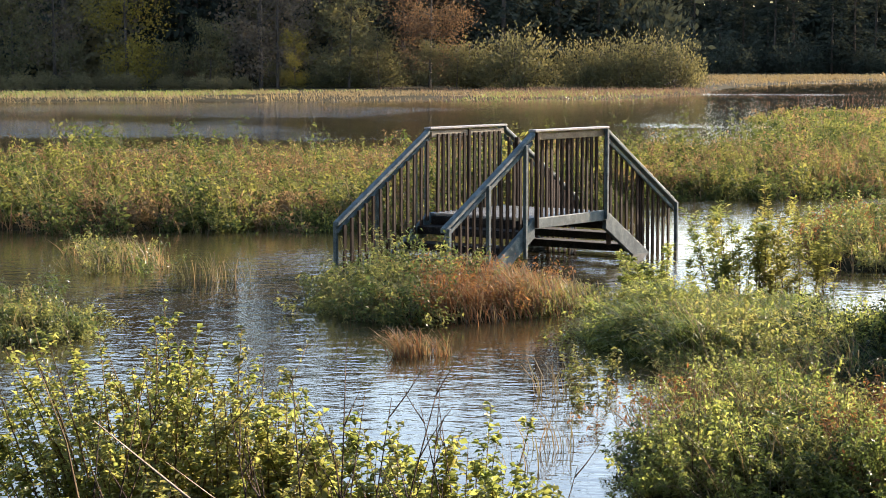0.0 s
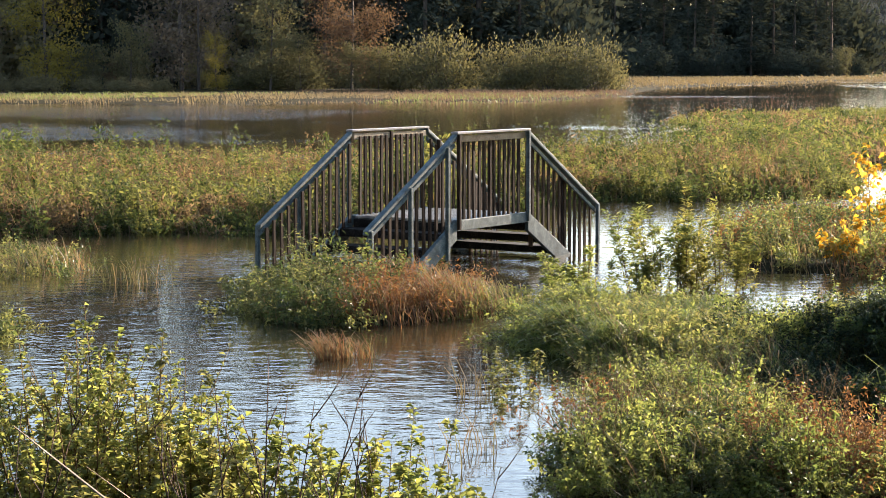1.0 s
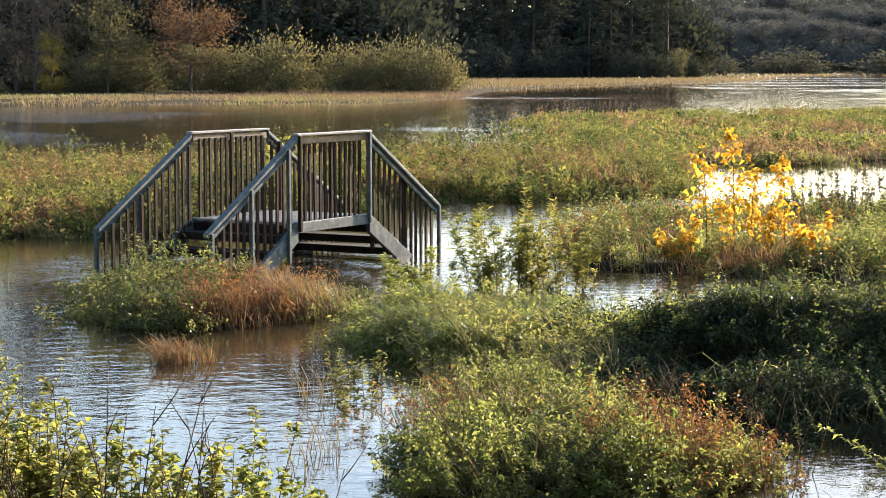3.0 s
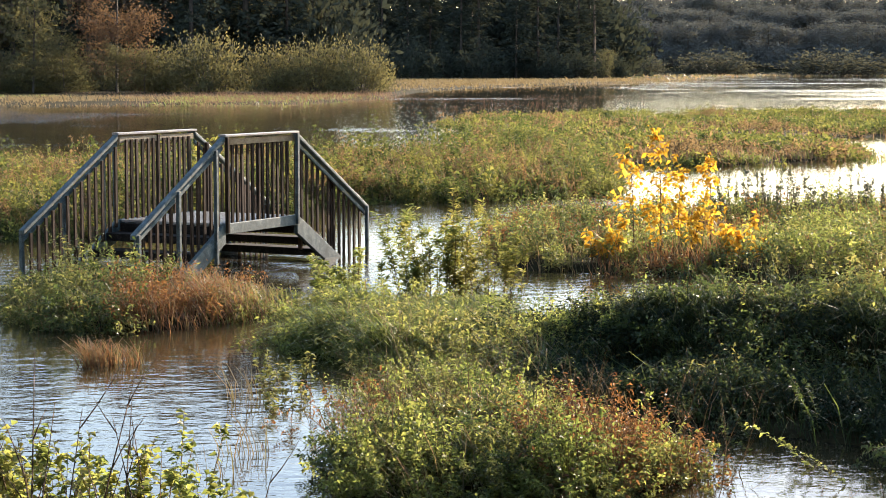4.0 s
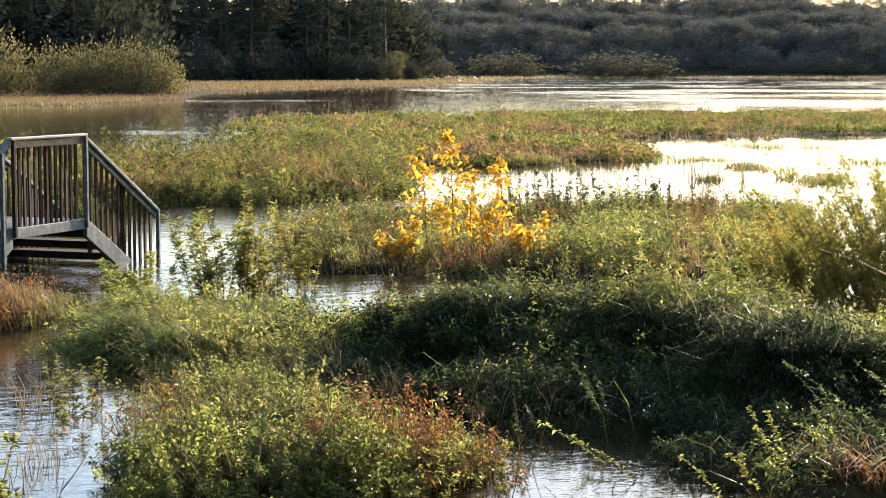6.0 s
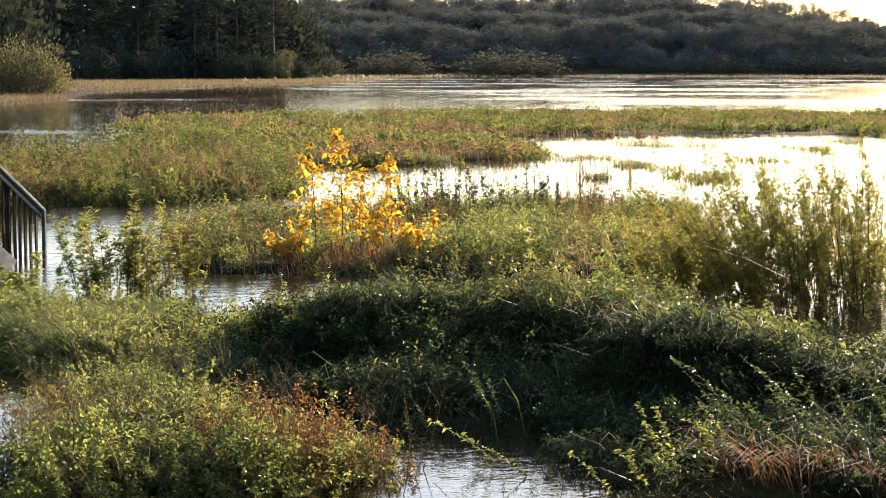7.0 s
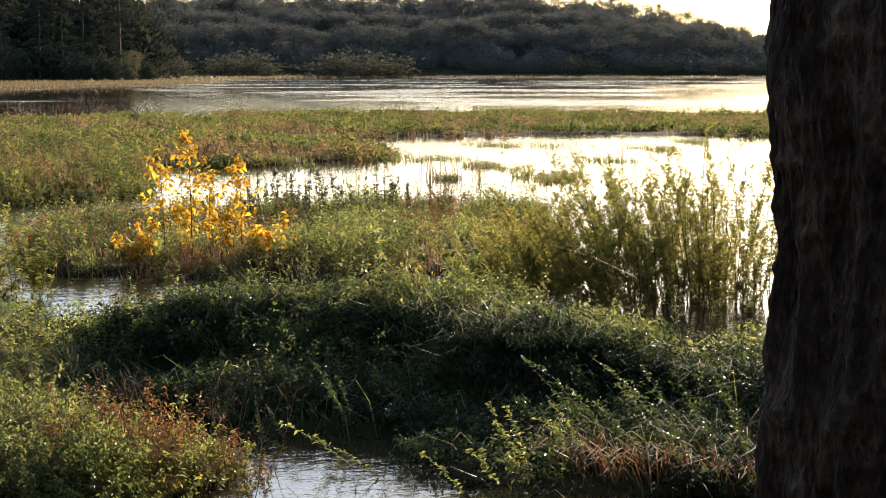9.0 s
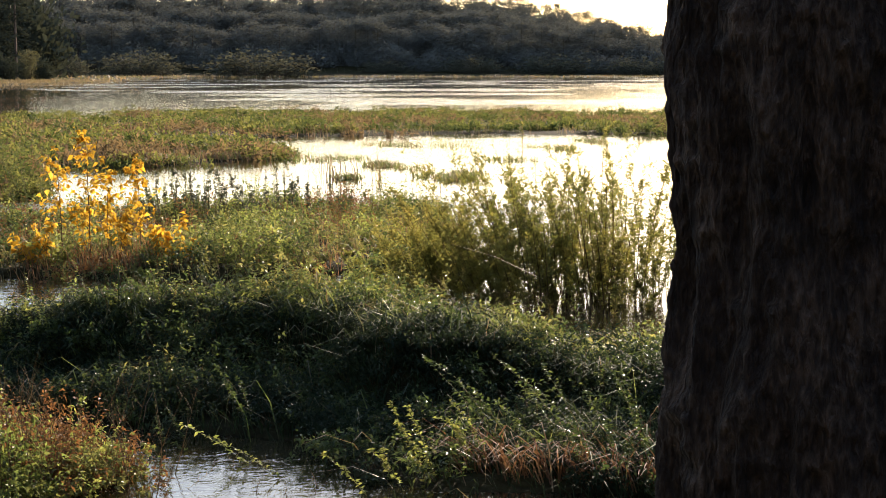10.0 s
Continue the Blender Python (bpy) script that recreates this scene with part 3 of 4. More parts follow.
def left_bank():
    h = Heap()
    grass(h, scatter("left_bank", 6000), 0.3, 0.65, 0.013, 0)
    grass(h, scatter("left_bank", 5000, keep=where(4, 0.12, -0.1)), 0.6, 1.1, 0.008, 1, 0.8)
    grass(h, scatter("left_bank", 9000, keep=back_edge("left_bank", 0.4)), 0.6, 1.1, 0.010, 2, 0.6, 0.8)
    grass(h, scatter("left_bank", 4500, keep=where(8, 0.10, 0.0)), 0.5, 1.0, 0.010, 2, 0.6, 0.8)
    stuff("bank_grass", h, [G_MIXED, G_TAN, G_RUST], "tall mixed green and rusty meadow grass on a flooded bank", "grass")
    h = Heap()
    clumps(h, scatter("left_bank", 1200), 0.9, 0.55, 11, 32, 0.075, (0, 2, 1, 2, 1, 3), far=True, start=0.08)
    clumps(h, scatter("left_bank", 320, keep=where(5, 0.15, 0.03)), 0.7, 0.95, 10, 40, 0.09, (0, 2, 1, 2), far=True, start=0.1)
    b = scatter("left_bank", 1700)
    herb(h, b, rng.uniform(0.5, 0.95, len(b)), 30, 0.08, (0, 1), far=True, start=0.05)
    b = scatter("left_bank", 320, keep=where(5, 0.15, 0.08))
    herb(h, b, rng.uniform(0.9, 1.35, len(b)), 46, 0.09, (0, 2), far=True)
    clumps(h, scatter("left_bank", 760, keep=back_edge("left_bank", 0.35)), 0.8, 0.68, 9, 24, 0.07, (0, 3), far=True)
    stuff("bank_herbs", h, [GREENSTEM, L_MATT, L_MATTDARK, L_MATTRUST], "dense leafy green herbs along the flooded bank", "herbs")


def far_banks():
    h = Heap()
    for bank, k in (("green_spit", 6000), ("far_strip", 22000)):
        grass(h, scatter(bank, k // 2), 0.2, 0.5, 0.022, 0)
        grass(h, scatter(bank, k // 3, keep=where(6, 0.05, 0.0)), 0.25, 0.6, 0.02, 1)
        clumps(h, scatter(bank, k // 15, keep=where(25, 0.06, -0.12)), 1.3, 0.34, 8, 14, 0.14, (2, 3, 4), far=True)
        clumps(h, scatter(bank, k // 44, keep=where(6, 0.05, -0.02)), 1.2, 0.42, 8, 14, 0.13, (2, 5), far=True)
    stuff("far_strip_grass", h, [G_MIXED, G_DULLRUST, GREENSTEM, L_MATT, L_MATTDARK, L_MATTRUST], "distant strip of green and rusty marsh grass between flood pools", "grass")


def clump():
    h = Heap()
    grass(h, scatter("clump", 1800), 0.3, 0.6, 0.010, 0, 0.7, 0.8)
    grass(h, scatter("clump", 3200, keep=lambda x, y: np.abs(x - 0.45 + (y - 21) * 0.2) < 0.75), 0.3, 0.62, 0.009, 1, 0.8, 1.0)
    grass(h, scatter("clump", 2500, keep=lambda x, y: x > 0.7), 0.12, 0.34, 0.012, 2, 0.7, 0.9)
    stuff("clump_grass", h, [G_MIXED, G_RUST, G_FRESH], "island of mixed grass with a rusty brown middle", "grass")
    h = Heap()
    clumps(h, scatter("clump", 70, keep=lambda x, y: x < 0.05), 0.8, 0.50, 14, 34, 0.06, (0, 1, 2))
    clumps(h, scatter("clump", 46, keep=lambda x, y: np.abs(x - 0.55) < 0.7), 0.6, 0.42, 13, 28, 0.05, (0, 3, 3, 1))
    clumps(h, scatter("clump", 50, keep=lambda x, y: x > 0.8), 0.6, 0.28, 10, 24, 0.05, (0, 4, 1))
    b = scatter("clump", 130, keep=lambda x, y: x < -0.1)
    herb(h, b, rng.uniform(0.5, 0.78, len(b)), 28, 0.07, (0, 1))
    stuff("clump_herbs", h, [GREENSTEM, L_LIME, L_GREEN, L_RUST, L_BRIGHT], "leafy willowherb on a small island before the bridge", "herbs")


def grass_bank():
    h = Heap()
    grass(h, scatter("grass_bank", 8000), 0.15, 0.42, 0.012, 0, 0.8, 1.0)
    grass(h, scatter("grass_bank", 1500), 0.2, 0.5, 0.010, 1, 0.7, 0.9)
    grass(h, scatter("grass_bank", 5000), 0.15, 0.5, 0.012, 0, 1.0, 1.1)
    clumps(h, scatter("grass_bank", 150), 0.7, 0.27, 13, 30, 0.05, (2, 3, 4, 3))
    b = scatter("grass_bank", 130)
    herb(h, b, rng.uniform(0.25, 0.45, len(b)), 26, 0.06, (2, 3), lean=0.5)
    stuff("low_bank_grass", h, [G_FRESH, G_MIXED, GREENSTEM, L_BRIGHT, L_LIME], "bright low grass lit from behind on a wet bank", "grass")


def crest(x, y):
    return np.hypot(x, y) > 16.0


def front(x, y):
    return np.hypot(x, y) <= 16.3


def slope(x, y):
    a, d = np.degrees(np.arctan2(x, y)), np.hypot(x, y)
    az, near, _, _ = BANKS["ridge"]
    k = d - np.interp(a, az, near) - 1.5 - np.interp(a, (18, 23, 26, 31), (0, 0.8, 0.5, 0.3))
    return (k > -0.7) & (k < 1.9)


def mound(x, y):
    mx, my = spot(28.4, 16.4)
    return ((x - mx) / 2.6) ** 2 + ((y - my) / 1.3) ** 2 < 1 + 1.4 * fuzz(x, y, 0.4, 35)


def ridge():
    h = Heap()
    grass(h, scatter("ridge", 6000, keep=mound), 0.2, 0.45, 0.012, 0, 1.2, 1.2)
    grass(h, scatter("ridge", 1500, keep=mound), 0.25, 0.6, 0.010, 1, 1.2, 1.1)
    # front and slope blades use the darkened copy in place of shade
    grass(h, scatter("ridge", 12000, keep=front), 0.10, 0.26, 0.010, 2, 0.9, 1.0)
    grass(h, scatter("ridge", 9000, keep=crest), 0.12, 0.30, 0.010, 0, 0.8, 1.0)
    grass(h, scatter("ridge", 5000, keep=lambda x, y: crest(x, y) & where(9, 0.2, 0.05)(x, y)), 0.2, 0.4, 0.010, 1, 0.8, 0.9)
    grass(h, scatter("ridge", 900, keep=where(19, 0.4, 0.15)), 0.3, 0.65, 0.013, 0, 0.9, 1.0)
    grass(h, scatter("ridge", 5000, keep=lambda x, y: crest(x, y) & (np.degrees(np.arctan2(x, y)) > 23)), 0.25, 0.5, 0.012, 0, 1.3, 1.2)
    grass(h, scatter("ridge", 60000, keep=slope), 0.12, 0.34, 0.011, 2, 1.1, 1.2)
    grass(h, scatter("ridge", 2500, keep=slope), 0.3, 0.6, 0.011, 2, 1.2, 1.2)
    grass(h, scatter("ridge", 500, keep=front), 0.35, 0.6, 0.010, 1, 1.2, 1.2)
    stuff("ridge_grass", h, [G_FRESH, G_MIXED, G_SHADED], "rank green grass on a bank ridge, shade put into its darker blades", "grass")
    h = Heap()
    # most front and slope leaves come from the shade-darkened copy
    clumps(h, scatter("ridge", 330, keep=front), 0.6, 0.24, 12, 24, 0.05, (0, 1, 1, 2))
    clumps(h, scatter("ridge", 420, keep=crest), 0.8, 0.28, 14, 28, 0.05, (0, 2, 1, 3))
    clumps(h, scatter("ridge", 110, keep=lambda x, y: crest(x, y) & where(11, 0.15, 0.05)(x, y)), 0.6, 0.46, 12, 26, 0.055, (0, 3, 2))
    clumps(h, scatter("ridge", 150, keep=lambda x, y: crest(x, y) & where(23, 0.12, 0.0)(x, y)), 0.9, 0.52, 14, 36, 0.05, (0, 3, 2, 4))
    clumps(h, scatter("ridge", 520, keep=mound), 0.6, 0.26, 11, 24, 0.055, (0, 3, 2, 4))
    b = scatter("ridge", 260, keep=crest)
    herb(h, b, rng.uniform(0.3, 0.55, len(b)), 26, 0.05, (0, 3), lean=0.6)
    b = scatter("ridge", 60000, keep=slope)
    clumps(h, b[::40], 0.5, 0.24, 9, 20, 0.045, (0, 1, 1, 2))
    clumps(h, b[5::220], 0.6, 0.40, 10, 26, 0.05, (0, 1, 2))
    stuff("ridge_herbs", h, [STEM, L_SHADED, L_GREEN, L_BRIGHT, L_LIME], "low brambles and nettles tangled over the ridge", "brambles")


def shore_bushes():
    h = Heap()
    gap = where(20, 0.3, -0.03)
    clumps(h, scatter("shore_bushes", 110, keep=where(20, 0.3, 0.03)), 0.7, 0.42, 18, 60, 0.036, (0, 6, 2, 1), slim=0.5)
    clumps(h, scatter("shore_bushes", 60, keep=where(29, 0.25, -0.04)), 0.7, 0.34, 16, 46, 0.038, (0, 6, 1, 6), slim=0.45)
    clumps(h, scatter("shore_bushes", 100, keep=lambda x, y: where(12, 0.3, -0.05)(x, y) | (np.degrees(np.arctan2(x, y)) > 13.5)), 0.6, 0.46, 15, 30, 0.038, (0, 3, 3, 1), slim=0.4)
    clumps(h, scatter("shore_bushes", 30, keep=gap), 0.4, 0.66, 12, 30, 0.04, (0, 1), slim=0.45)
    grass(h, scatter("shore_bushes", 1600), 0.2, 0.55, 0.008, 4, 0.9)
    grass(h, scatter("shore_bushes", 1600, keep=where(12, 0.3, 0.0)), 0.25, 0.55, 0.008, 5, 0.9)
    stuff("shore_bush_belt", h, [STEM, L_BRIGHT, L_GREEN, L_RUST, G_MIXED, G_RUST, L_LIME], "low yellow-green bushes with rusty tips in shallow water", "bushes")


def sapling_bank():
    h = Heap()
    grass(h, scatter("sapling_bank", 5000), 0.2, 0.5, 0.011, 0, 0.7)
    grass(h, scatter("sapling_bank", 5000, keep=where(13, 0.2, 0.0)), 0.3, 0.6, 0.010, 1, 0.6)
    clumps(h, scatter("sapling_bank", 320), 0.8, 0.42, 12, 26, 0.065, (2, 3, 4, 6))
    clumps(h, scatter("sapling_bank", 130, keep=where(13, 0.2, 0.0)), 0.7, 0.5, 12, 24, 0.05, (2, 5))
    b = scatter("sapling_bank", 260, keep=lambda x, y: np.hypot(x, y) > 29)
    herb(h, b, rng.uniform(0.55, 0.95, len(b)), 40, 0.05, (2, 4), lean=0.3)
    stuff("pool_bank_grass", h, [G_MIXED, G_RUST, GREENSTEM, L_LIME, L_GREEN, L_RUST, L_BRIGHT], "mixed autumn grass and herbs around a golden sapling", "grass")


def islands():
    h = Heap()
    clumps(h, scatter("left_island", 60), 0.7, 0.35, 14, 30, 0.05, (0, 1, 3))
    grass(h, scatter("left_island", 700), 0.2, 0.45, 0.010, 2, 0.8)
    clumps(h, scatter("thin_island", 26, 0.3), 0.6, 0.40, 10, 24, 0.055, (0, 1, 3))
    grass(h, scatter("thin_island", 700, 0.2), 0.3, 0.5, 0.010, 2, 0.8)
    stuff("island_plants", h, [GREENSTEM, L_LIME, G_MIXED, L_GREEN], "sparse green plants standing in open flood water", "plants")


def saddle():
    h = Heap()
    clumps(h, scatter("saddle", 46, keep=where(37, 0.35, -0.06)), 0.7, 0.34, 14, 34, 0.045, (0, 1, 2, 1))
    b = scatter("saddle", 70)
    herb(h, b, rng.uniform(0.3, 0.6, len(b)), 26, 0.05, (0, 2), lean=0.4)
    grass(h, scatter("saddle", 900), 0.2, 0.5, 0.009, 3, 0.9)
    stuff("shallow_water_herbs", h, [GREENSTEM, L_BRIGHT, L_LIME, G_MIXED], "leafy yellow-green herbs standing in shallow water", "herbs")


left_bank()
far_banks()
clump()
grass_bank()
ridge()
shore_bushes()
sapling_bank()
islands()
saddle()


def ring_points(n, az0, az1, d0, d1, keep=None):
    a = rng.uniform(az0, az1, n)
    d = np.sqrt(d0 ** 2 + (d1 ** 2 - d0 ** 2) * rng.random(n))
    x, y = d * np.sin(np.radians(a)), d * np.cos(np.radians(a))
    u, v = (a - az0) / (az1 - az0), (d - d0) / (d1 - d0)
    k = rng.random(n) * 0.22 + 0.12 * fuzz(x, y, 0.06, 41) < np.minimum(np.minimum(u, 1 - u), np.minimum(v, 1 - v) * 0.8)
    if keep is not None:
        k &= keep(x, y)
    x, y = x[k], y[k]
    return np.stack([x, y, np.maximum(soil(x, y), -0.3)], 1)


def far_meadow():
    h = Heap()
    grass(h, ring_points(42000, -18, 1.5, 78, 118, where(14, 0.03, 0.0)), 0.12, 0.42, 0.013, 1, 0.7)
    grass(h, ring_points(9000, -16, -4.0, 70, 100, where(24, 0.04, 0.05)), 0.15, 0.5, 0.013, 0, 0.7)
    grass(h, ring_points(40000, -2, 17.0, 104, 190, where(15, 0.03, -0.08)), 0.15, 0.5, 0.022, 1, 0.7)
    stuff("drowned_reeds", h, [G_TAN, G_DULLRUST], "sparse rusty reeds standing in open water", "reeds")
    h = Heap()
    grass(h, ring_points(26000, -19, 10.5, 122, 172, where(22, 0.05, -0.12)), 0.12, 0.34, 0.045, 0, 0.9)
    grass(h, ring_points(900, -16, 8.5, 124, 140, where(18, 0.06, 0.1)), 0.4, 0.9, 0.05, 0, 0.3)
    grass(h, ring_points(18000, -19, 8, 122, 172, where(16, 0.02, -0.1)), 0.12, 0.34, 0.05, 1, 0.9)
    grass(h, ring_points(24000, 6, 18.5, 190, 430), 0.15, 0.5, 0.12, 0, 0.9)
    grass(h, ring_points(22000, 12, 46, 330, 700, lambda x, y: soil(x, y) > -0.1), 0.4, 0.9, 0.28, 2, 0.9)
    stuff("meadow_grass", h, [G_TAN, G_FRESH, G_MIXED], "pale dry meadow grass along the far shore", "grass")


far_meadow()


# ---------------------------------------------------------------- saplings and shrubs
def shrub(name, x, y, spread, count, lo, hi, per, leaf, mats, label, category, lean=0.35, start=0.2, slim=0.3, up=0.35, stem_r=0.005, sway=1.0, side=6, group="", reach=(0.12, 0.28)):
    z = max(float(soil([x], [y])[0]), -0.25)
    top = thing(name, pose(x, y, z), label, category, group)
    n = count
    a, r = rng.uniform(0, 6.28, n), spread * 0.5 * np.sqrt(rng.random(n))
    base = np.stack([r * np.cos(a), r * np.sin(a), np.full(n, -0.03)], 1)
    hh = rng.uniform(lo, hi, n) * (1 - 0.35 * (r / max(spread * 0.5, 0.01)) ** 2)
    tip = base + np.stack([np.cos(a), np.sin(a), 0 * a], 1) * (hh * lean * rng.uniform(0.3, 1, n))[:, None] + WIND * (hh * 0.5 * sway)[:, None]
    tip[:, 2] += hh
    bow = (tip - base) * [0, 0, 0.06] + rng.normal(0, 0.03, (n, 3))
    s = Heap()
    along = s.stems(base, tip, bow, stem_r * (0.5 + hh), 0)
    # side twigs
    k = side
    i = np.repeat(np.arange(n), k)
    t = rng.uniform(0.2, 0.9, n * k)
    p = along(t, i)
    b = rng.uniform(0, 6.28, n * k)
    q = p + np.stack([np.cos(b) * 0.6, np.sin(b) * 0.6, np.full(n * k, 0.8)], 1) * (hh[i] * rng.uniform(*reach, n * k) * (1.2 - t))[:, None]
    twig = s.stems(p, q, rng.normal(0, 0.01, (n * k, 3)), stem_r * 0.45 * np.ones(n * k), 0, 2)
    part("branching", s.mesh("branching", [mats[0]]), top)
    f = Heap()
    for line, m in ((along, n), (twig, n * k)):
        c = per if m == n else max(2, per // 4)
        i = np.repeat(np.arange(m), c)
        t = start + (1 - start) * rng.random(len(i))
        b = rng.uniform(0, 6.28, len(i))
        way = np.stack([np.cos(b), np.sin(b), rng.normal(up, 0.4, len(i))], 1) + WIND * 0.5
        L = leaf * rng.uniform(0.5, 1.25, len(i))
        f.leaves(line(t, i), way, L, L * slim, 0)
    part("foliage", f.mesh("foliage", [mats[1]]), top)
    return top


rng = np.random.default_rng(71)
MAPLE = dict(start=0.25, slim=0.68, up=-0.25, sway=0.12, reach=(0.2, 0.42))
for az, d, wide, n, lo, hi, side, lean in ((15.75, 25.6, 0.05, 1, 2.2, 2.25, 22, 0.06), (17.2, 25.8, 0.05, 1, 1.85, 1.9, 18, 0.06), (14.95, 25.5, 0.05, 1, 1.75, 1.8, 14, 0.10), (16.3, 25.4, 0.05, 1, 1.4, 1.5, 12, 0.1), (16.3, 25.5, 0.7, 6, 0.7, 1.25, 8, 0.35)):
    shrub("maple_sapling", *spot(az, d), wide, n, lo, hi, 20 if n > 1 else 36, 0.085, (STEM, L_GOLD), "golden yellow maple sapling on a wet bank", "sapling", lean=lean, side=side, group="maple saplings", **MAPLE)
for az, d in ((14.25, 25.2), (18.2, 25.3)):
    shrub("maple_sapling", *spot(az, d), 0.35, 6, 0.45, 0.75, 16, 0.09, (STEM, L_GOLD), "small golden maple shoot at the water's edge", "sapling", lean=0.4, group="maple saplings", **MAPLE)
for az, d, n, lo, hi in ((18.3, 30.6, 8, 0.8, 1.2), (18.9, 31.4, 8, 0.8, 1.25), (19.6, 31.8, 7, 0.7, 1.1), (20.4, 32.2, 6, 0.7, 1.05), (21.2, 32.0, 6, 0.7, 1.1), (21.9, 32.4, 5, 0.7, 1.0), (17.9, 30.0, 6, 0.6, 0.95), (22.8, 32.0, 5, 0.5, 0.9), (20.0, 31.0, 6, 0.5, 0.85)):
    shrub("mugwort", *spot(az, d), 0.9, n, lo * 1.05, hi * 1.1, 80, 0.05, (STEM, L_GREY), "grey-green mugwort spires against the bright pool", "plant", lean=0.16, start=0.08, slim=0.35, up=0.5, sway=0.35, side=4, group="mugwort behind the saplings")
for az, d, wide, n, lo, hi in ((30.6, 22.4, 1.7, 100, 1.2, 2.45), (28.9, 22.1, 1.9, 110, 1.1, 2.2), (27.2, 22.2, 1.7, 80, 0.9, 1.75), (25.6, 22.6, 1.3, 46, 0.6, 1.3), (32.2, 24.0, 1.1, 40, 1.3, 2.2), (29.8, 21.5, 2.0, 46, 0.5, 1.3)):
    shrub("willow_shrub", *spot(az, d), wide, int(n * 0.9), lo, hi * 1.05, 100, 0.066, (STEM, L_OLIVE), "thin-stemmed olive-green willow shrub standing in bright flood water", "shrub", lean=0.5, start=0.12, slim=0.2, sway=1.45, up=0.95, stem_r=0.0032, group="willow shrubs in the pool")
for az, d, wide, n, lo, hi, mat in ((8.7, 22.8, 0.6, 17, 1.1, 1.75, L_BRIGHT), (9.4, 22.9, 0.6, 14, 1.0, 1.6, L_OLIVE), (10.6, 22.9, 0.7, 18, 0.8, 1.35, L_OLIVE), (8.0, 22.6, 0.4, 6, 0.5, 1.0, L_BRIGHT)):
    shrub("willow_shrub", *spot(az, d), wide, n, lo, hi, 60, 0.088, (STEM, mat), "slender green willow shoots rising from the water", "shrub", lean=0.32, start=0.2, slim=0.2, up=0.7, sway=0.5, stem_r=0.004)
shrub("willow_shrub", *spot(6.4, 23.4), 0.6, 16, 0.4, 0.9, 44, 0.085, (STEM, L_BRIGHT), "leafy willow shoots leaning beside the bridge stair", "shrub", lean=0.6, start=0.15, slim=0.25)
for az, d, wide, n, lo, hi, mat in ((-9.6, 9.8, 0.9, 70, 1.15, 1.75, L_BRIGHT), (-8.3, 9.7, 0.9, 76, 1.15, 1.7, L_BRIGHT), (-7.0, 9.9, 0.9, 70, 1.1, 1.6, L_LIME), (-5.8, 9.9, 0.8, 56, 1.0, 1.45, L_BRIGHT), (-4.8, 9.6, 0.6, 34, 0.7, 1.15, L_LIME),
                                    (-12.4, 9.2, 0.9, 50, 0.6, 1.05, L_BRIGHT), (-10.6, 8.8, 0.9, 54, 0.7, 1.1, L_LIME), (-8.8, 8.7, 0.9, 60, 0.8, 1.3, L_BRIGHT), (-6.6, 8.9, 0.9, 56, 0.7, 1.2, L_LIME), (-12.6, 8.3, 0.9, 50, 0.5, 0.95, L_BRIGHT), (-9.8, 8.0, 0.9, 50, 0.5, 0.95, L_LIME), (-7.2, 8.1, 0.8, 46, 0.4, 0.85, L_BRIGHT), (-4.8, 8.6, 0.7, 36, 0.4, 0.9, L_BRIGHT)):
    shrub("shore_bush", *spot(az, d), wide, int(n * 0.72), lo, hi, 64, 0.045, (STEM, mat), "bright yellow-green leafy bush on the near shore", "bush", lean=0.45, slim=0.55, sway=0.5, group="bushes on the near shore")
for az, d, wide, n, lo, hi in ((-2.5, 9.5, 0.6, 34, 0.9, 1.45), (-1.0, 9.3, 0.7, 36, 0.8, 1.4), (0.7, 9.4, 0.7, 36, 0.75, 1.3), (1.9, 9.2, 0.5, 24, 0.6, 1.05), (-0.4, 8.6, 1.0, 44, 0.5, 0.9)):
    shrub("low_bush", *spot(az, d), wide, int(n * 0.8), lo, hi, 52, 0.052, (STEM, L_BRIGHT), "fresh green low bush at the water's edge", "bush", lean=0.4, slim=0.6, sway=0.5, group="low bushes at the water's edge")


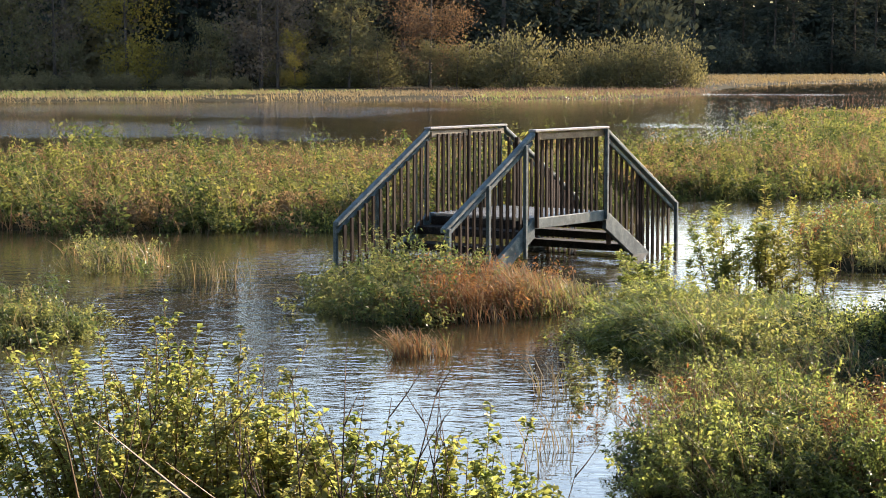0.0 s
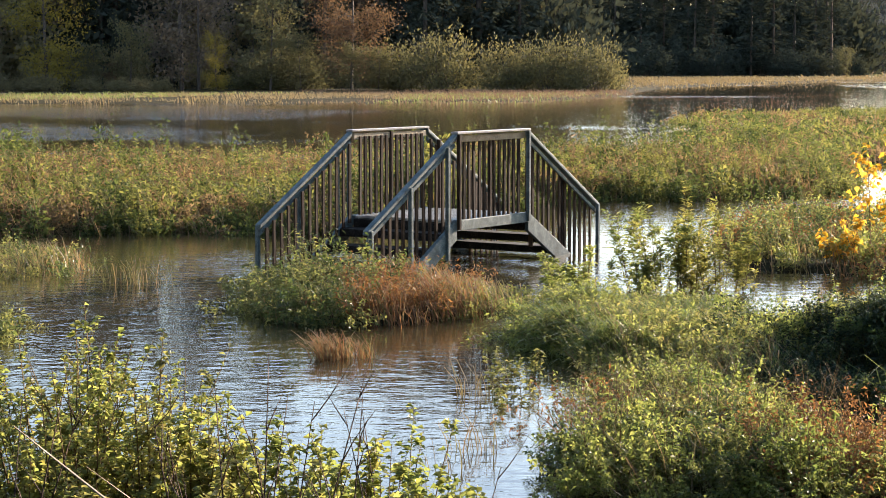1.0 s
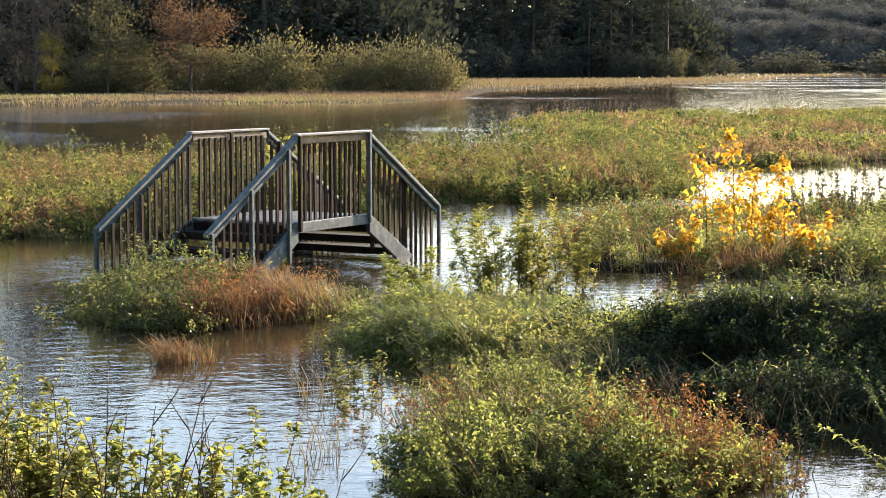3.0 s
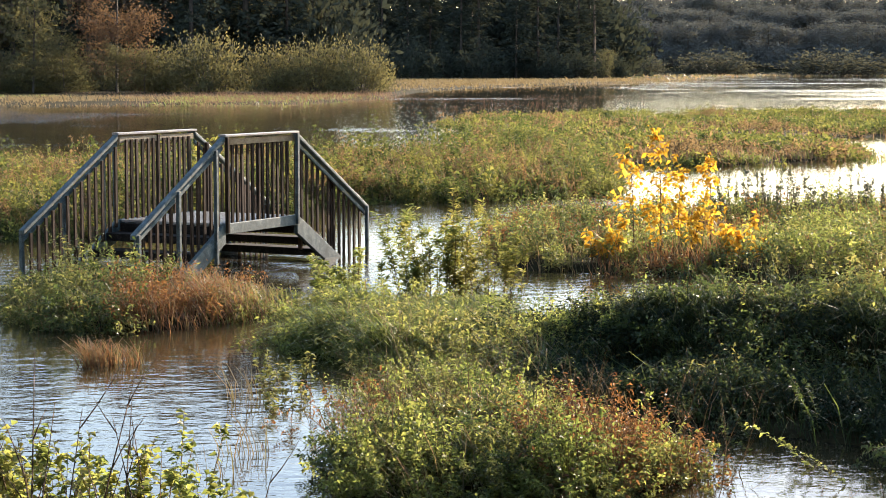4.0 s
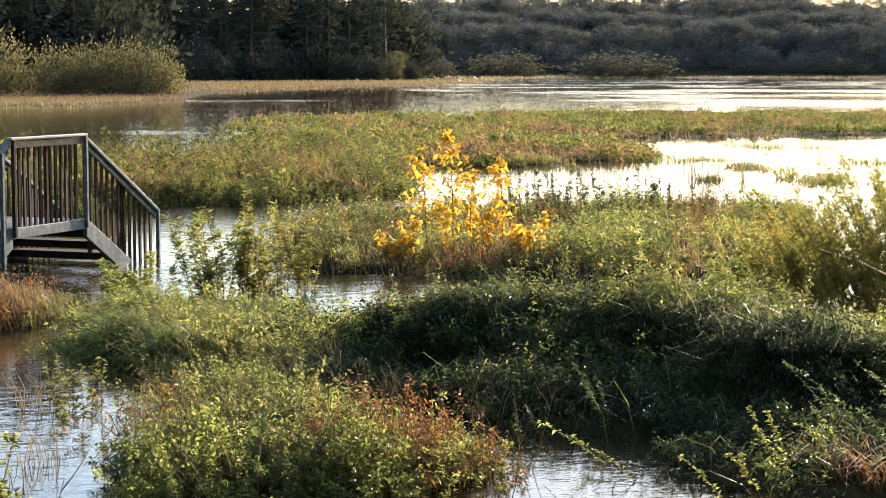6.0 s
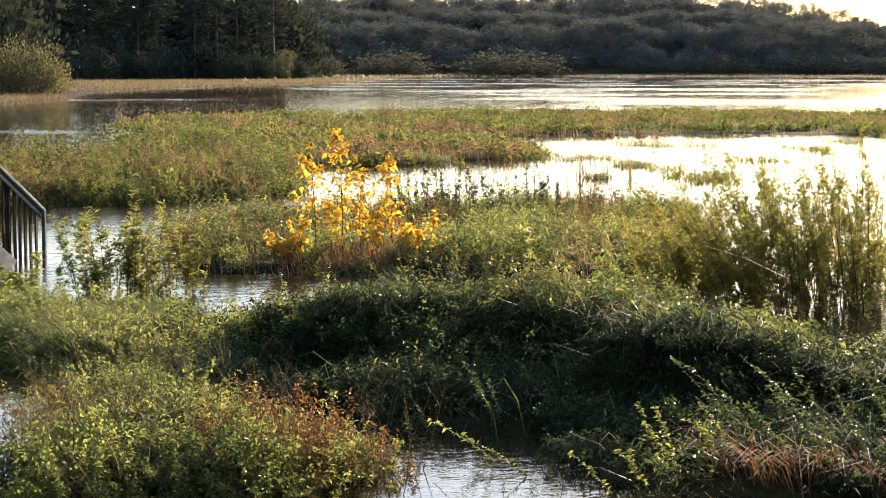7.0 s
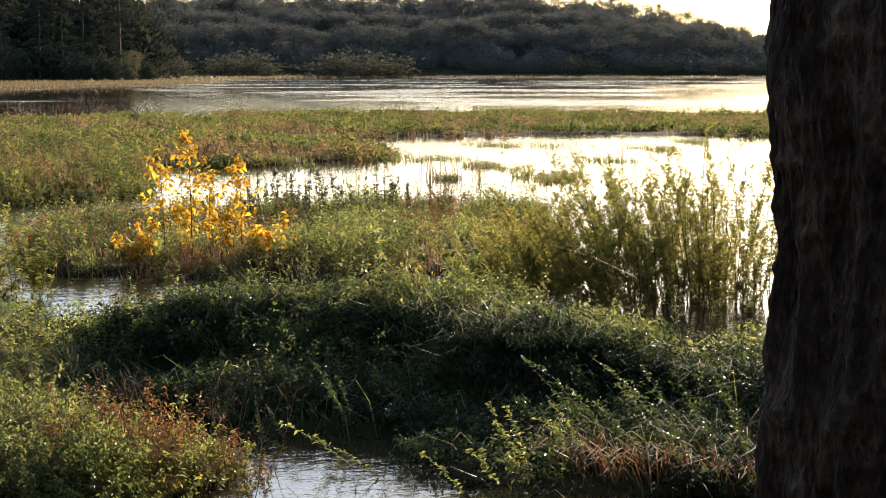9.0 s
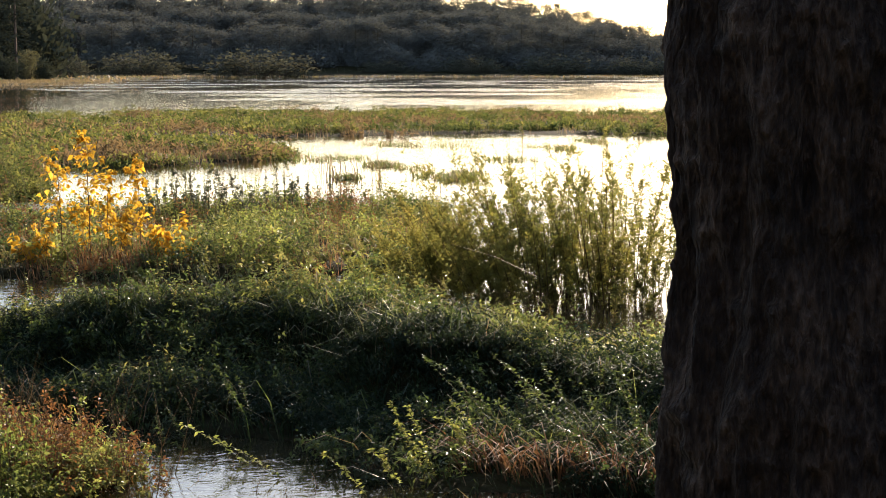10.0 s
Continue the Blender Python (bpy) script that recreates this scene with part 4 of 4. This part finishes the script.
# ---------------------------------------------------------------- the near trunk
def make_trunk():
    x, y = spot(37.3, 5.0)
    z = float(soil([x], [y])[0])
    tree = thing("tree", pose(x, y, z), "old tree with dark deeply furrowed bark on the shore", "tree")
    n = 320
    zs = np.concatenate([np.linspace(-0.3, 0.2, 12, endpoint=False), np.linspace(0.2, 2.4, 230, endpoint=False), np.linspace(2.4, 6.5, 60)])
    m = len(zs)
    ang = np.linspace(0, 2 * np.pi, n, endpoint=False)
    A, Z = np.meshgrid(ang, zs)

    def lattice(fu, fv, seed):
        """Smooth noise round the trunk and up it, closed on itself."""
        g = np.random.default_rng(seed).random((int(8 * fv) + 3, fu))
        u, v = (A / (2 * np.pi) * fu) % fu, (Z + 0.4) * fv
        i, k = np.floor(u).astype(int) % fu, np.clip(np.floor(v).astype(int), 0, g.shape[0] - 2)
        s, t = u - np.floor(u), v - np.floor(v)
        s, t = s * s * (3 - 2 * s), t * t * (3 - 2 * t)
        r = (i + 1) % fu
        return (g[k, i] * (1 - s) + g[k, r] * s) * (1 - t) + (g[k + 1, i] * (1 - s) + g[k + 1, r] * s) * t

    R = 0.385 + 0.14 * np.exp(-np.maximum(Z, 0) / 0.14) - 0.006 * Z - 0.036 * np.exp(-((Z - 1.15) / 0.27) ** 2)
    broad = lattice(9, 0.7, 1) - 0.5
    ridges = 1 - np.abs(2 * lattice(34, 2.2, 2) - 1)
    plates = 1 - np.abs(2 * lattice(60, 11.0, 3) - 1)
    R = R + 0.02 * broad + 0.045 * (ridges ** 1.5 - 0.5) + 0.022 * (plates - 0.5) + 0.010 * (lattice(130, 40, 4) - 0.5)
    # a long healed split in the bark
    R = R - 0.05 * np.exp(-((A - 4.02 - 0.05 * np.sin(Z * 3)) / 0.07) ** 2) * np.exp(-((Z - 1.45) / 0.45) ** 2)
    v = np.stack([R * np.cos(A), R * np.sin(A), Z], 2).reshape(-1, 3)
    i = np.arange(n * (m - 1)).reshape(m - 1, n)
    j = np.roll(i, -1, axis=1)
    q = np.stack([i, j, j + n, i + n], 2).reshape(-1, 4)
    part("trunk", mesh_of("trunk", v, [(q, 0)], [BARK], smooth=True), tree)
    for a in (0.4, 1.7, 2.9, 4.1, 5.3):
        h = Heap()
        b = np.array([[0.1 * math.cos(a), 0.1 * math.sin(a), 5.2 + 0.2 * a]])
        e = b + [[2.0 * math.cos(a), 2.0 * math.sin(a), 2.6]]
        h.stems(b, e, np.array([[0, 0, -0.2]]), np.array([0.15]), 0)
        part("limb", h.mesh("limb", [BARK]), tree)


make_trunk()


# ---------------------------------------------------------------- small plants and twigs
def tussock(name, az, d, wide, deep, n, lo, hi, w, mats, label, droop=0.8, lean=0.7, z=-0.06):
    """A tuft of blades standing in water or on a bank."""
    x, y = spot(az, d)
    zz = max(float(soil([x], [y])[0]), z)
    h = Heap()
    a, r = rng.uniform(0, 6.28, n), np.sqrt(rng.random(n)) * 0.5
    p = np.stack([r * np.cos(a) * wide, r * np.sin(a) * deep, 0 * a], 1)
    lobe = rng.normal(0, 0.45, (4, 3)) * [wide, deep, 0]
    p = p * 0.6 + lobe[rng.integers(0, 4, n)] * (0.9 if wide > 0.8 else 0.4)
    k = n // len(mats)
    for s in range(len(mats)):
        q = p[s * k:(s + 1) * k]
        h.blades(q, rng.uniform(lo, hi, len(q)), rng.uniform(0.7, 1.3, len(q)) * w, s, lean, droop)
    ob = new(name, h.mesh(name, mats))
    ob.matrix_basis = pose(x, y, zz)
    return tagged(ob, label, "grass tuft", kind="stuff")


def twigs(name, az, d, n, lo, hi, label, mat, r=0.004, lean=0.5, spread=0.2):
    """Leafless upright stems with a few side shoots."""
    x, y = spot(az, d)
    z = max(float(soil([x], [y])[0]), -0.2)
    h = Heap()
    a = rng.uniform(0, 6.28, n)
    base = np.stack([np.cos(a) * spread * rng.random(n), np.sin(a) * spread * rng.random(n), np.full(n, -0.05)], 1)
    hh = rng.uniform(lo, hi, n)
    tip = base + np.stack([np.cos(a) * lean * hh * 0.5, np.sin(a) * lean * hh * 0.5, hh], 1)
    along = h.stems(base, tip, rng.normal(0, 0.03, (n, 3)), np.full(n, r), 0)
    k = np.repeat(np.arange(n), 4)
    t = rng.uniform(0.35, 0.95, len(k))
    p = along(t, k)
    g = rng.uniform(0, 6.28, len(k))
    q = p + np.stack([np.cos(g) * 0.6, np.sin(g) * 0.6, 0 * g + 0.9], 1) * (hh[k] * rng.uniform(0.08, 0.25, len(k)))[:, None]
    h.stems(p, q, rng.normal(0, 0.01, (len(k), 3)), np.full(len(k), r * 0.5), 0)
    ob = new(name, h.mesh(name, [mat]))
    ob.matrix_basis = pose(x, y, z)
    return tagged(ob, label, "twigs", kind="stuff")


rng = np.random.default_rng(5)
tussock("dead_grass_tuft", -0.7, 17.3, 0.5, 0.4, 260, 0.2, 0.5, 0.008, [G_RUST, G_TAN], "rust-brown dead grass tuft drooping into the water", 1.0, 0.9)
for az, d, w, n, lo, hi in ((3.6, 13.0, 0.5, 26, 0.2, 0.5), (3.1, 15.2, 0.6, 24, 0.25, 0.55), (-7.1, 23.4, 0.9, 60, 0.3, 0.6), (23.4, 46.5, 0.9, 40, 0.5, 0.95), (7.0, 14.6, 0.6, 40, 0.25, 0.5), (2.6, 12.4, 0.4, 14, 0.2, 0.4)):
    tussock("reed_tuft", az, d, w, w * 0.7, n, lo, hi, 0.007 if d < 30 else 0.02, [G_MIXED, G_TAN], "thin bent reed stalks standing in open water", 0.6, 0.5)
for az, d, w, deep, n in ((25.0, 51, 1.6, 2.2, 500), (26.2, 47, 1.5, 1.4, 600), (27.0, 46, 1.0, 1.2, 300), (25.2, 66, 2.0, 3.0, 400), (17.8, 54, 1.6, 1.5, 500), (19.0, 55, 1.4, 1.5, 400), (29.5, 64, 1.4, 2.0, 300), (23.4, 46.3, 0.6, 0.6, 200), (28.2, 56, 0.9, 1.2, 200), (22.0, 57, 2.2, 2.4, 400), (30.6, 70, 1.6, 2.4, 300)):
    tussock("water_tussock", az, d, w, deep, n, 0.12, 0.36, 0.02, [G_FRESH, G_MIXED], "low green tussock in bright flood water", 0.8, 0.8)
for az, d, w, n in ((28.0, 12.3, 0.5, 90), (30.4, 12.2, 0.6, 90), (32.4, 12.0, 0.5, 80), (26.8, 12.7, 0.4, 50), (31.6, 12.8, 0.4, 40)):
    tussock("dead_bracken", az, d, w, 0.6, n, 0.15, 0.45, 0.012, [G_RUST], "rusty collapsed bracken at the foot of the ridge", 1.1, 1.2)

NETTLE = "arching nettle stem with small bright leaves"
for az, d, n, lo, hi, sway, mat in (
        (22.5, 12.7, 2, 0.75, 0.9, 4.4, L_BRIGHT), (24.8, 12.0, 2, 0.4, 0.6, 3.2, L_BRIGHT), (26.0, 12.2, 3, 0.45, 0.65, 2.0, L_BRIGHT), (25.4, 11.9, 2, 0.3, 0.45, 1.0, L_BRIGHT),
        (28.7, 12.6, 3, 0.8, 1.0, 2.8, L_GREEN), (29.6, 12.5, 2, 0.7, 0.9, 2.8, L_GREEN), (30.6, 12.5, 3, 0.75, 0.95, 2.6, L_GREEN), (32.2, 12.3, 2, 0.85, 1.0, 1.4, L_GREEN),
        (32.9, 12.3, 2, 0.85, 1.0, 1.2, L_GREEN), (31.4, 12.1, 4, 0.45, 0.6, 1.8, L_GREEN), (27.2, 12.4, 3, 0.45, 0.6, 2.4, L_BRIGHT), (14.6, 13.0, 2, 0.4, 0.6, 1.5, L_GREEN), (18.6, 13.6, 3, 0.4, 0.55, 1.5, L_GREEN), (20.0, 14.0, 3, 0.4, 0.55, 1.2, L_GREEN), (17.2, 13.4, 3, 0.35, 0.5, 1.2, L_GREEN)):
    for _ in range(n):
        shrub("nettle", *spot(az + rng.normal(0, 0.35), d + rng.normal(0, 0.12)), 0.05, 1, lo, hi, 80, 0.036, (GREENSTEM, mat), NETTLE, "plant", lean=0.2, start=0.08, slim=0.5, sway=sway * 1.8, stem_r=0.004, side=0, group="nettles before the ridge")
for az, d in ((4.8, 14.9), (4.6, 16.2)):
    shrub("willow_sprig", *spot(az, d), 0.35, 7, 0.45, 0.8, 30, 0.05, (STEM, L_LIME), "small yellowing willow sprig standing in water", "sapling", lean=0.3, start=0.1, slim=0.45)
for az, d, n, lo, hi in ((-3.7, 8.2, 6, 1.3, 1.65), (-3.2, 8.0, 3, 1.0, 1.35), (-1.2, 8.4, 2, 1.2, 1.4), (1.6, 8.6, 3, 1.0, 1.3), (-11.6, 7.6, 3, 1.2, 1.5)):
    twigs("bare_twig", az, d, n, lo, hi, "dark leafless twigs on the near shore", BARK, 0.010)
for az, d, n in ((7.6, 12.4, 9), (9.6, 13.6, 9), (11.4, 12.6, 10), (13.6, 12.8, 14), (15.6, 12.6, 14), (16.8, 12.3, 10), (6.6, 13.4, 7)):
    twigs("dead_stalk", az, d, n, 0.55, 0.95, "brown dead stalks rising through low bushes", STEM, 0.005, 0.9, 0.45)
twigs("bramble_tangle", 22.4, 17.6, 46, 0.25, 0.5, "dark purple-brown tangle of dead bramble canes on the ridge", STEM, 0.006, 2.6, 0.5)
for az, d, n in ((17.5, 12.6, 8), (19.2, 13.0, 9), (21.0, 12.4, 8), (15.8, 12.2, 9), (22.8, 12.6, 8)):
    twigs("drowned_twig", az, d, n, 0.15, 0.4, "bent dead twigs lying in the shallow puddle", STEM, 0.005, 3.0, 0.35)
for az, d, n in ((19.5, 17.4, 26), (27.5, 17.2, 30), (30.5, 18.0, 30), (24.0, 18.4, 26), (29.0, 19.6, 40), (31.5, 20.2, 40)):
    twigs("bramble_tangle", az, d, n, 0.3, 0.6, "purple-brown tangle of dead bramble canes on the ridge", STEM, 0.005, 1.8, 0.5)
twigs("bramble_tangle", 25.0, 16.6, 30, 0.2, 0.4, "dark purple-brown tangle of dead bramble canes on the ridge", STEM, 0.005, 3.0, 0.6)


def stick(name, a, e, r, mat, label):
    h = Heap()
    p, q = np.array([[*spot(*a[:2]), a[2]]]), np.array([[*spot(*e[:2]), e[2]]])
    h.stems(p - p, q - p, np.array([[0.03, 0.02, 0.07]]), np.array([r]), 0)
    ob = new(name, h.mesh(name, [mat]))
    ob.matrix_basis = pose(*p[0])
    return tagged(ob, label, "branch")


stick("dead_branch", (-2.0, 5.3, 0.72), (-10.47, 6.0, 1.54), 0.016, DEADSTICK, "pale dead branch propped in the near bushes")
stick("dark_cane", (-10.3, 6.0, 0.72), (-12.1, 6.6, 1.64), 0.008, STEM, "dark bare cane leaning in the near bushes")
stick("dead_branch", (-1.0, 5.4, 0.72), (-8.37, 6.3, 1.34), 0.010, DEADSTICK, "thin pale dead branch propped in the near bushes")
stick("fallen_cane", (26.6, 15.6, 0.30), (22.8, 17.2, 0.98), 0.008, STEM, "long brown fallen cane across the ridge")
stick("fallen_cane", (29.0, 17.8, 0.72), (25.2, 18.6, 1.0), 0.010, STEM, "long brown fallen cane across the ridge")


# ---------------------------------------------------------------- woods
rng = np.random.default_rng(12)


def crown_tree(name, height, spread, n, leaf, mat, label, low=0.15, airy=0.5):
    """A broadleaved tree: tapered trunk, limbs, and an uneven crown of sprays hung on the limbs."""
    t = thing(name, pose(0, 0, 0), label, "tree")
    h = Heap()
    base = np.array([[0, 0, -0.5]])
    h.stems(base, np.array([[rng.normal(0, 0.3), rng.normal(0, 0.3), height * 0.9]]), np.zeros((1, 3)), np.array([height * 0.016]), 0)
    k = 46
    z = height * rng.uniform(low, 0.85, k)
    a = rng.uniform(0, 6.28, k)
    reach = spread * 0.5 * np.sqrt(np.clip(1 - ((z / height - 0.45) / 0.6) ** 2, 0.05, 1)) * rng.uniform(0.55, 1.1, k)
    b = np.stack([0 * z, 0 * z, z], 1)
    e = b + np.stack([np.cos(a) * reach, np.sin(a) * reach, reach * rng.uniform(0.1, 0.7, k)], 1)
    along = h.stems(b, e, rng.normal(0, 0.2, (k, 3)), np.full(k, height * 0.004), 0, 3)
    part("trunk", h.mesh("trunk", [FARBARK]), t)
    f = Heap()
    i = rng.integers(0, k, n)
    s = rng.uniform(0.3, 1.05, n)
    p = along(s, i) + rng.normal(0, airy, (n, 3)) * (0.3 + 0.7 * s)[:, None]
    way = rng.normal(0, 1, (n, 3)) + [0, 0, -0.2]
    L = leaf * rng.uniform(0.6, 1.3, n)
    f.cards(p, way, L, L * 0.6, 0)
    part("crown", f.mesh("crown", [mat]), t)
    return t


def pine_tree(height, spread, n):
    t = thing("pine_tree", pose(0, 0, 0), "tall dark pine in the wood behind the meadow", "tree")
    h = Heap()
    h.stems(np.array([[0, 0, -0.5]]), np.array([[0.2, 0.1, height]]), np.zeros((1, 3)), np.array([height * 0.012]), 0)
    k = 110
    z = height * rng.uniform(0.08, 0.98, k)
    a = rng.uniform(0, 6.28, k)
    reach = spread * 0.5 * (1.08 - z / height) ** 0.7 * rng.uniform(0.6, 1.1, k)
    b = np.stack([0 * z, 0 * z, z], 1)
    e = b + np.stack([np.cos(a) * reach, np.sin(a) * reach, -0.15 * reach], 1)
    along = h.stems(b, e, np.tile([0, 0, 0.2], (k, 1)), np.full(k, 0.05), 0, 2)
    part("trunk", h.mesh("trunk", [FARBARK]), t)
    f = Heap()
    i = rng.integers(0, k, n)
    p = along(rng.uniform(0.15, 1.05, n), i) + rng.normal(0, 0.22, (n, 3))
    ai = a[i] + rng.normal(0, 0.8, n)
    way = np.stack([np.cos(ai), np.sin(ai), rng.normal(-0.2, 0.35, n)], 1)
    f.cards(p, way, rng.uniform(0.5, 1.1, n), rng.uniform(0.18, 0.4, n), 0)
    part("crown", f.mesh("crown", [F_PINE]), t)
    return t


def bush_mass(height, spread, n, leaf, mat, label):
    """A rounded willow bush: many stems from the base and small sprays out to an uneven dome."""
    t = thing("willow_bush", pose(0, 0, 0), label, "bush")
    h = Heap()
    k = 70
    a, e = rng.uniform(0, 6.28, k), np.arcsin(rng.uniform(0.1, 1, k))
    r = rng.uniform(0.75, 1.05, k)
    tip = np.stack([np.cos(a) * np.cos(e) * spread / 2 * r, np.sin(a) * np.cos(e) * spread / 2 * r, np.sin(e) * height * r], 1)
    base = tip * [0.15, 0.15, 0] + [0, 0, -0.3]
    along = h.stems(base, tip, np.zeros((k, 3)), np.full(k, 0.05), 0, 2)
    part("branching", h.mesh("branching", [FARBARK]), t)
    f = Heap()
    i = rng.integers(0, k, n)
    s = rng.uniform(0.25, 1.03, n) ** 0.7
    p = along(s, i) + rng.normal(0, height * 0.09, (n, 3))
    p[:, 2] = np.maximum(p[:, 2], 0.1)
    way = (tip[i] * 0.15 + rng.normal(0, 0.6, (n, 3))) + [0, 0, 0.5]
    L = leaf * rng.uniform(0.6, 1.3, n)
    f.cards(p, way, L, L * 0.45, 0)
    part("crown", f.mesh("crown", [mat]), t)
    return t


def plant(proto, az, d, scale=1.0, wide=1.0):
    x, y = spot(az, d)
    z = float(soil([x], [y])[0])
    m = pose(x, y, z, 0, 0, rng.uniform(0, 360))
    if (proto.matrix_basis.translation).length == 0:
        proto.matrix_basis = m
        proto.scale = (scale * wide, scale * wide, scale)
        return proto
    c = tagged(copy_thing(proto, m), group="trees and bushes of the woods")
    c.scale = (scale * wide, scale * wide, scale)
    return c


def row_of(kinds, az0, az1, d, step, lo, hi, wide=1.0, jitter=5.0):
    az = az0
    while az < az1:
        plant(kinds[rng.integers(len(kinds))], az + rng.normal(0, step * 0.2), d + rng.normal(0, jitter), rng.uniform(lo, hi), wide)
        az += step * rng.uniform(0.7, 1.2)


def woods():
    pines = [pine_tree(30, 8, 2600), pine_tree(26, 7, 2400), pine_tree(33, 9, 2800)]
    dulls = [crown_tree("broadleaf_tree", 22, 11, 3600, 0.6, F_DULL, "dull olive autumn tree in the wood", 0.04, 0.8),
             crown_tree("broadleaf_tree", 20, 10, 3200, 0.5, TWIGS, "nearly bare brown autumn tree in the wood", 0.04, 0.8)]
    under = [bush_mass(8, 9, 2600, 0.7, F_PINE, "dark holly and young spruce under the pines"),
             bush_mass(7, 9, 2600, 0.6, F_DULL, "dull olive thicket at the wood's edge")]
    # hill crowns carry the distance haze in their colour
    hill = [crown_tree("hill_tree", 20, 11, 3200, 0.62, F_HAZE, "haze-grey autumn tree on the far hill", 0.04, 1.0),
            crown_tree("hill_tree", 18, 10, 3200, 0.6, F_HAZE, "haze-grey autumn tree on the far hill", 0.04, 1.0)]
    scrub = [bush_mass(7, 9, 2600, 0.5, F_SCRUB, "rounded dull thicket on the far shore"), bush_mass(8, 9, 2200, 0.6, F_HAZE, "rounded haze-grey thicket on the far shore")]
    row_of(dulls + dulls + pines[:1], -17, -3.0, 212, 1.4, 0.95, 1.25)
    row_of(pines + dulls[1:], -3.0, 4.6, 226, 1.4, 0.95, 1.2)
    row_of(pines + dulls, -17, 3.5, 224, 1.3, 0.95, 1.25)
    row_of(pines, 3.5, 5.4, 228, 1.1, 0.95, 1.2)
    row_of(pines + dulls[:1], -17, 5.6, 234, 1.1, 0.85, 1.1)
    row_of(pines, -17, 5.6, 250, 1.1, 1.15, 1.4)
    row_of(pines, -20, 5.0, 275, 0.8, 1.3, 1.6, 1.3)
    row_of(under[1:], -17, 1.0, 207, 1.4, 0.35, 0.7)
    row_of(under[:1], -17, 5.6, 242, 1.2, 1.3, 1.8, 1.1)
    row_of(under[:1], -17, 5.6, 228, 1.2, 1.2, 1.6, 1.1)
    # unseen woods, added to close the place behind the tripod and block sky light
    row_of(dulls + under, 78, 300, 20, 11, 0.8, 1.1, 1.2, 3.0)
    row_of(dulls + pines, 75, 310, 34, 9, 0.8, 1.1, 1.3, 4.0)
    row_of(pines, 4.0, 14.0, 432, 0.8, 0.85, 1.1, 1.2)
    row_of(pines, 4.0, 14.0, 460, 0.7, 0.9, 1.1, 1.3)
    row_of(under[:1], 4.0, 14.0, 424, 0.8, 0.7, 1.1, 1.2)
    row_of(under[:1], 4.0, 14.0, 480, 0.6, 2.2, 3.0, 1.1)
    row_of(pines, 4.0, 14.0, 505, 0.7, 0.95, 1.2, 1.4)
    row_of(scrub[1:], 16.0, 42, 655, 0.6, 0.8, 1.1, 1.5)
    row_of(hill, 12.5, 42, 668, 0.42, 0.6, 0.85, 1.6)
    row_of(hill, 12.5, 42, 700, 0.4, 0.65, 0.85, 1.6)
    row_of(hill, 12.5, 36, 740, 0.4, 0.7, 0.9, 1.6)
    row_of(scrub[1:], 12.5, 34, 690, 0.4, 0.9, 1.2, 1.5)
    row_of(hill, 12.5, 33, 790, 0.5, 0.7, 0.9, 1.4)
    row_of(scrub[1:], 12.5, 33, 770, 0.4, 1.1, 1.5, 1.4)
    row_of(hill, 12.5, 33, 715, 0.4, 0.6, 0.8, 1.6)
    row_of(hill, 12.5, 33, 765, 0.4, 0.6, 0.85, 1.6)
    birch = crown_tree("birch_tree", 15, 7.5, 7000, 0.25, F_YELLOW, "birch with yellow-green autumn leaves at the wood's edge", 0.02, 0.6)
    plant(birch, -9.3, 188, 1.1)
    plant(birch, -4.4, 186, 0.4)
    red = crown_tree("red_tree", 13, 9, 7500, 0.25, F_RED, "tree with red-brown autumn leaves at the wood's edge", 0.02, 0.6)
    plant(red, -0.4, 194)
    plant(red, -7.4, 192, 0.22)
    bare = crown_tree("bare_tree", 16, 10, 1500, 0.4, TWIGS, "bare dark tree at the wood's edge", 0.05, 0.6)
    plant(bare, -5.4, 195)
    plant(bare, -4.9, 193, 0.9)
    plant(bare, -11.4, 198, 0.95)
    olive = crown_tree("olive_tree", 12, 8, 3000, 0.36, F_WILLOW, "olive-yellow autumn tree at the wood's edge", 0.02, 0.7)
    for az, d, s in ((-12.6, 190, 0.9), (-6.9, 191, 0.6), (-2.8, 190, 0.8), (-10.9, 188, 0.42), (-1.9, 190, 0.5), (-14.2, 192, 1.0), (-8.0, 189, 0.4), (14.1, 415, 0.55), (-0.4, 190, 0.42), (0.4, 191, 0.38)):
        plant(olive, az, d, s)
    willow = bush_mass(6.0, 9, 5200, 0.35, F_WILLOW, "rounded grey-green willow bush on the far shore")
    for az, d, s, w in ((2.2, 190, 1.02, 1.1), (4.2, 188, 0.82, 1.1), (5.4, 187, 0.9, 1.0), (6.7, 186, 0.88, 1.0), (1.0, 194, 0.8, 1.0), (-2.0, 193, 0.75, 1.1), (-3.2, 196, 0.6, 1.2)):
        plant(willow, az, d, s, w)
    for az, d, s, w in ((20.75, 600, 1.22, 3.3), (17.3, 610, 1.2, 2.5), (15.2, 590, 0.95, 1.7), (27.0, 640, 0.9, 3.0), (29.5, 640, 1.0, 3.0), (32.0, 640, 0.9, 3.0), (34.5, 640, 1.0, 3.0), (24.5, 640, 0.7, 3.0)):
        plant(scrub[0], az, d, s, w)
    row_of([under[1]], -17, -5.5, 182, 0.8, 0.16, 0.24, 1.6, 3.0)


woods()
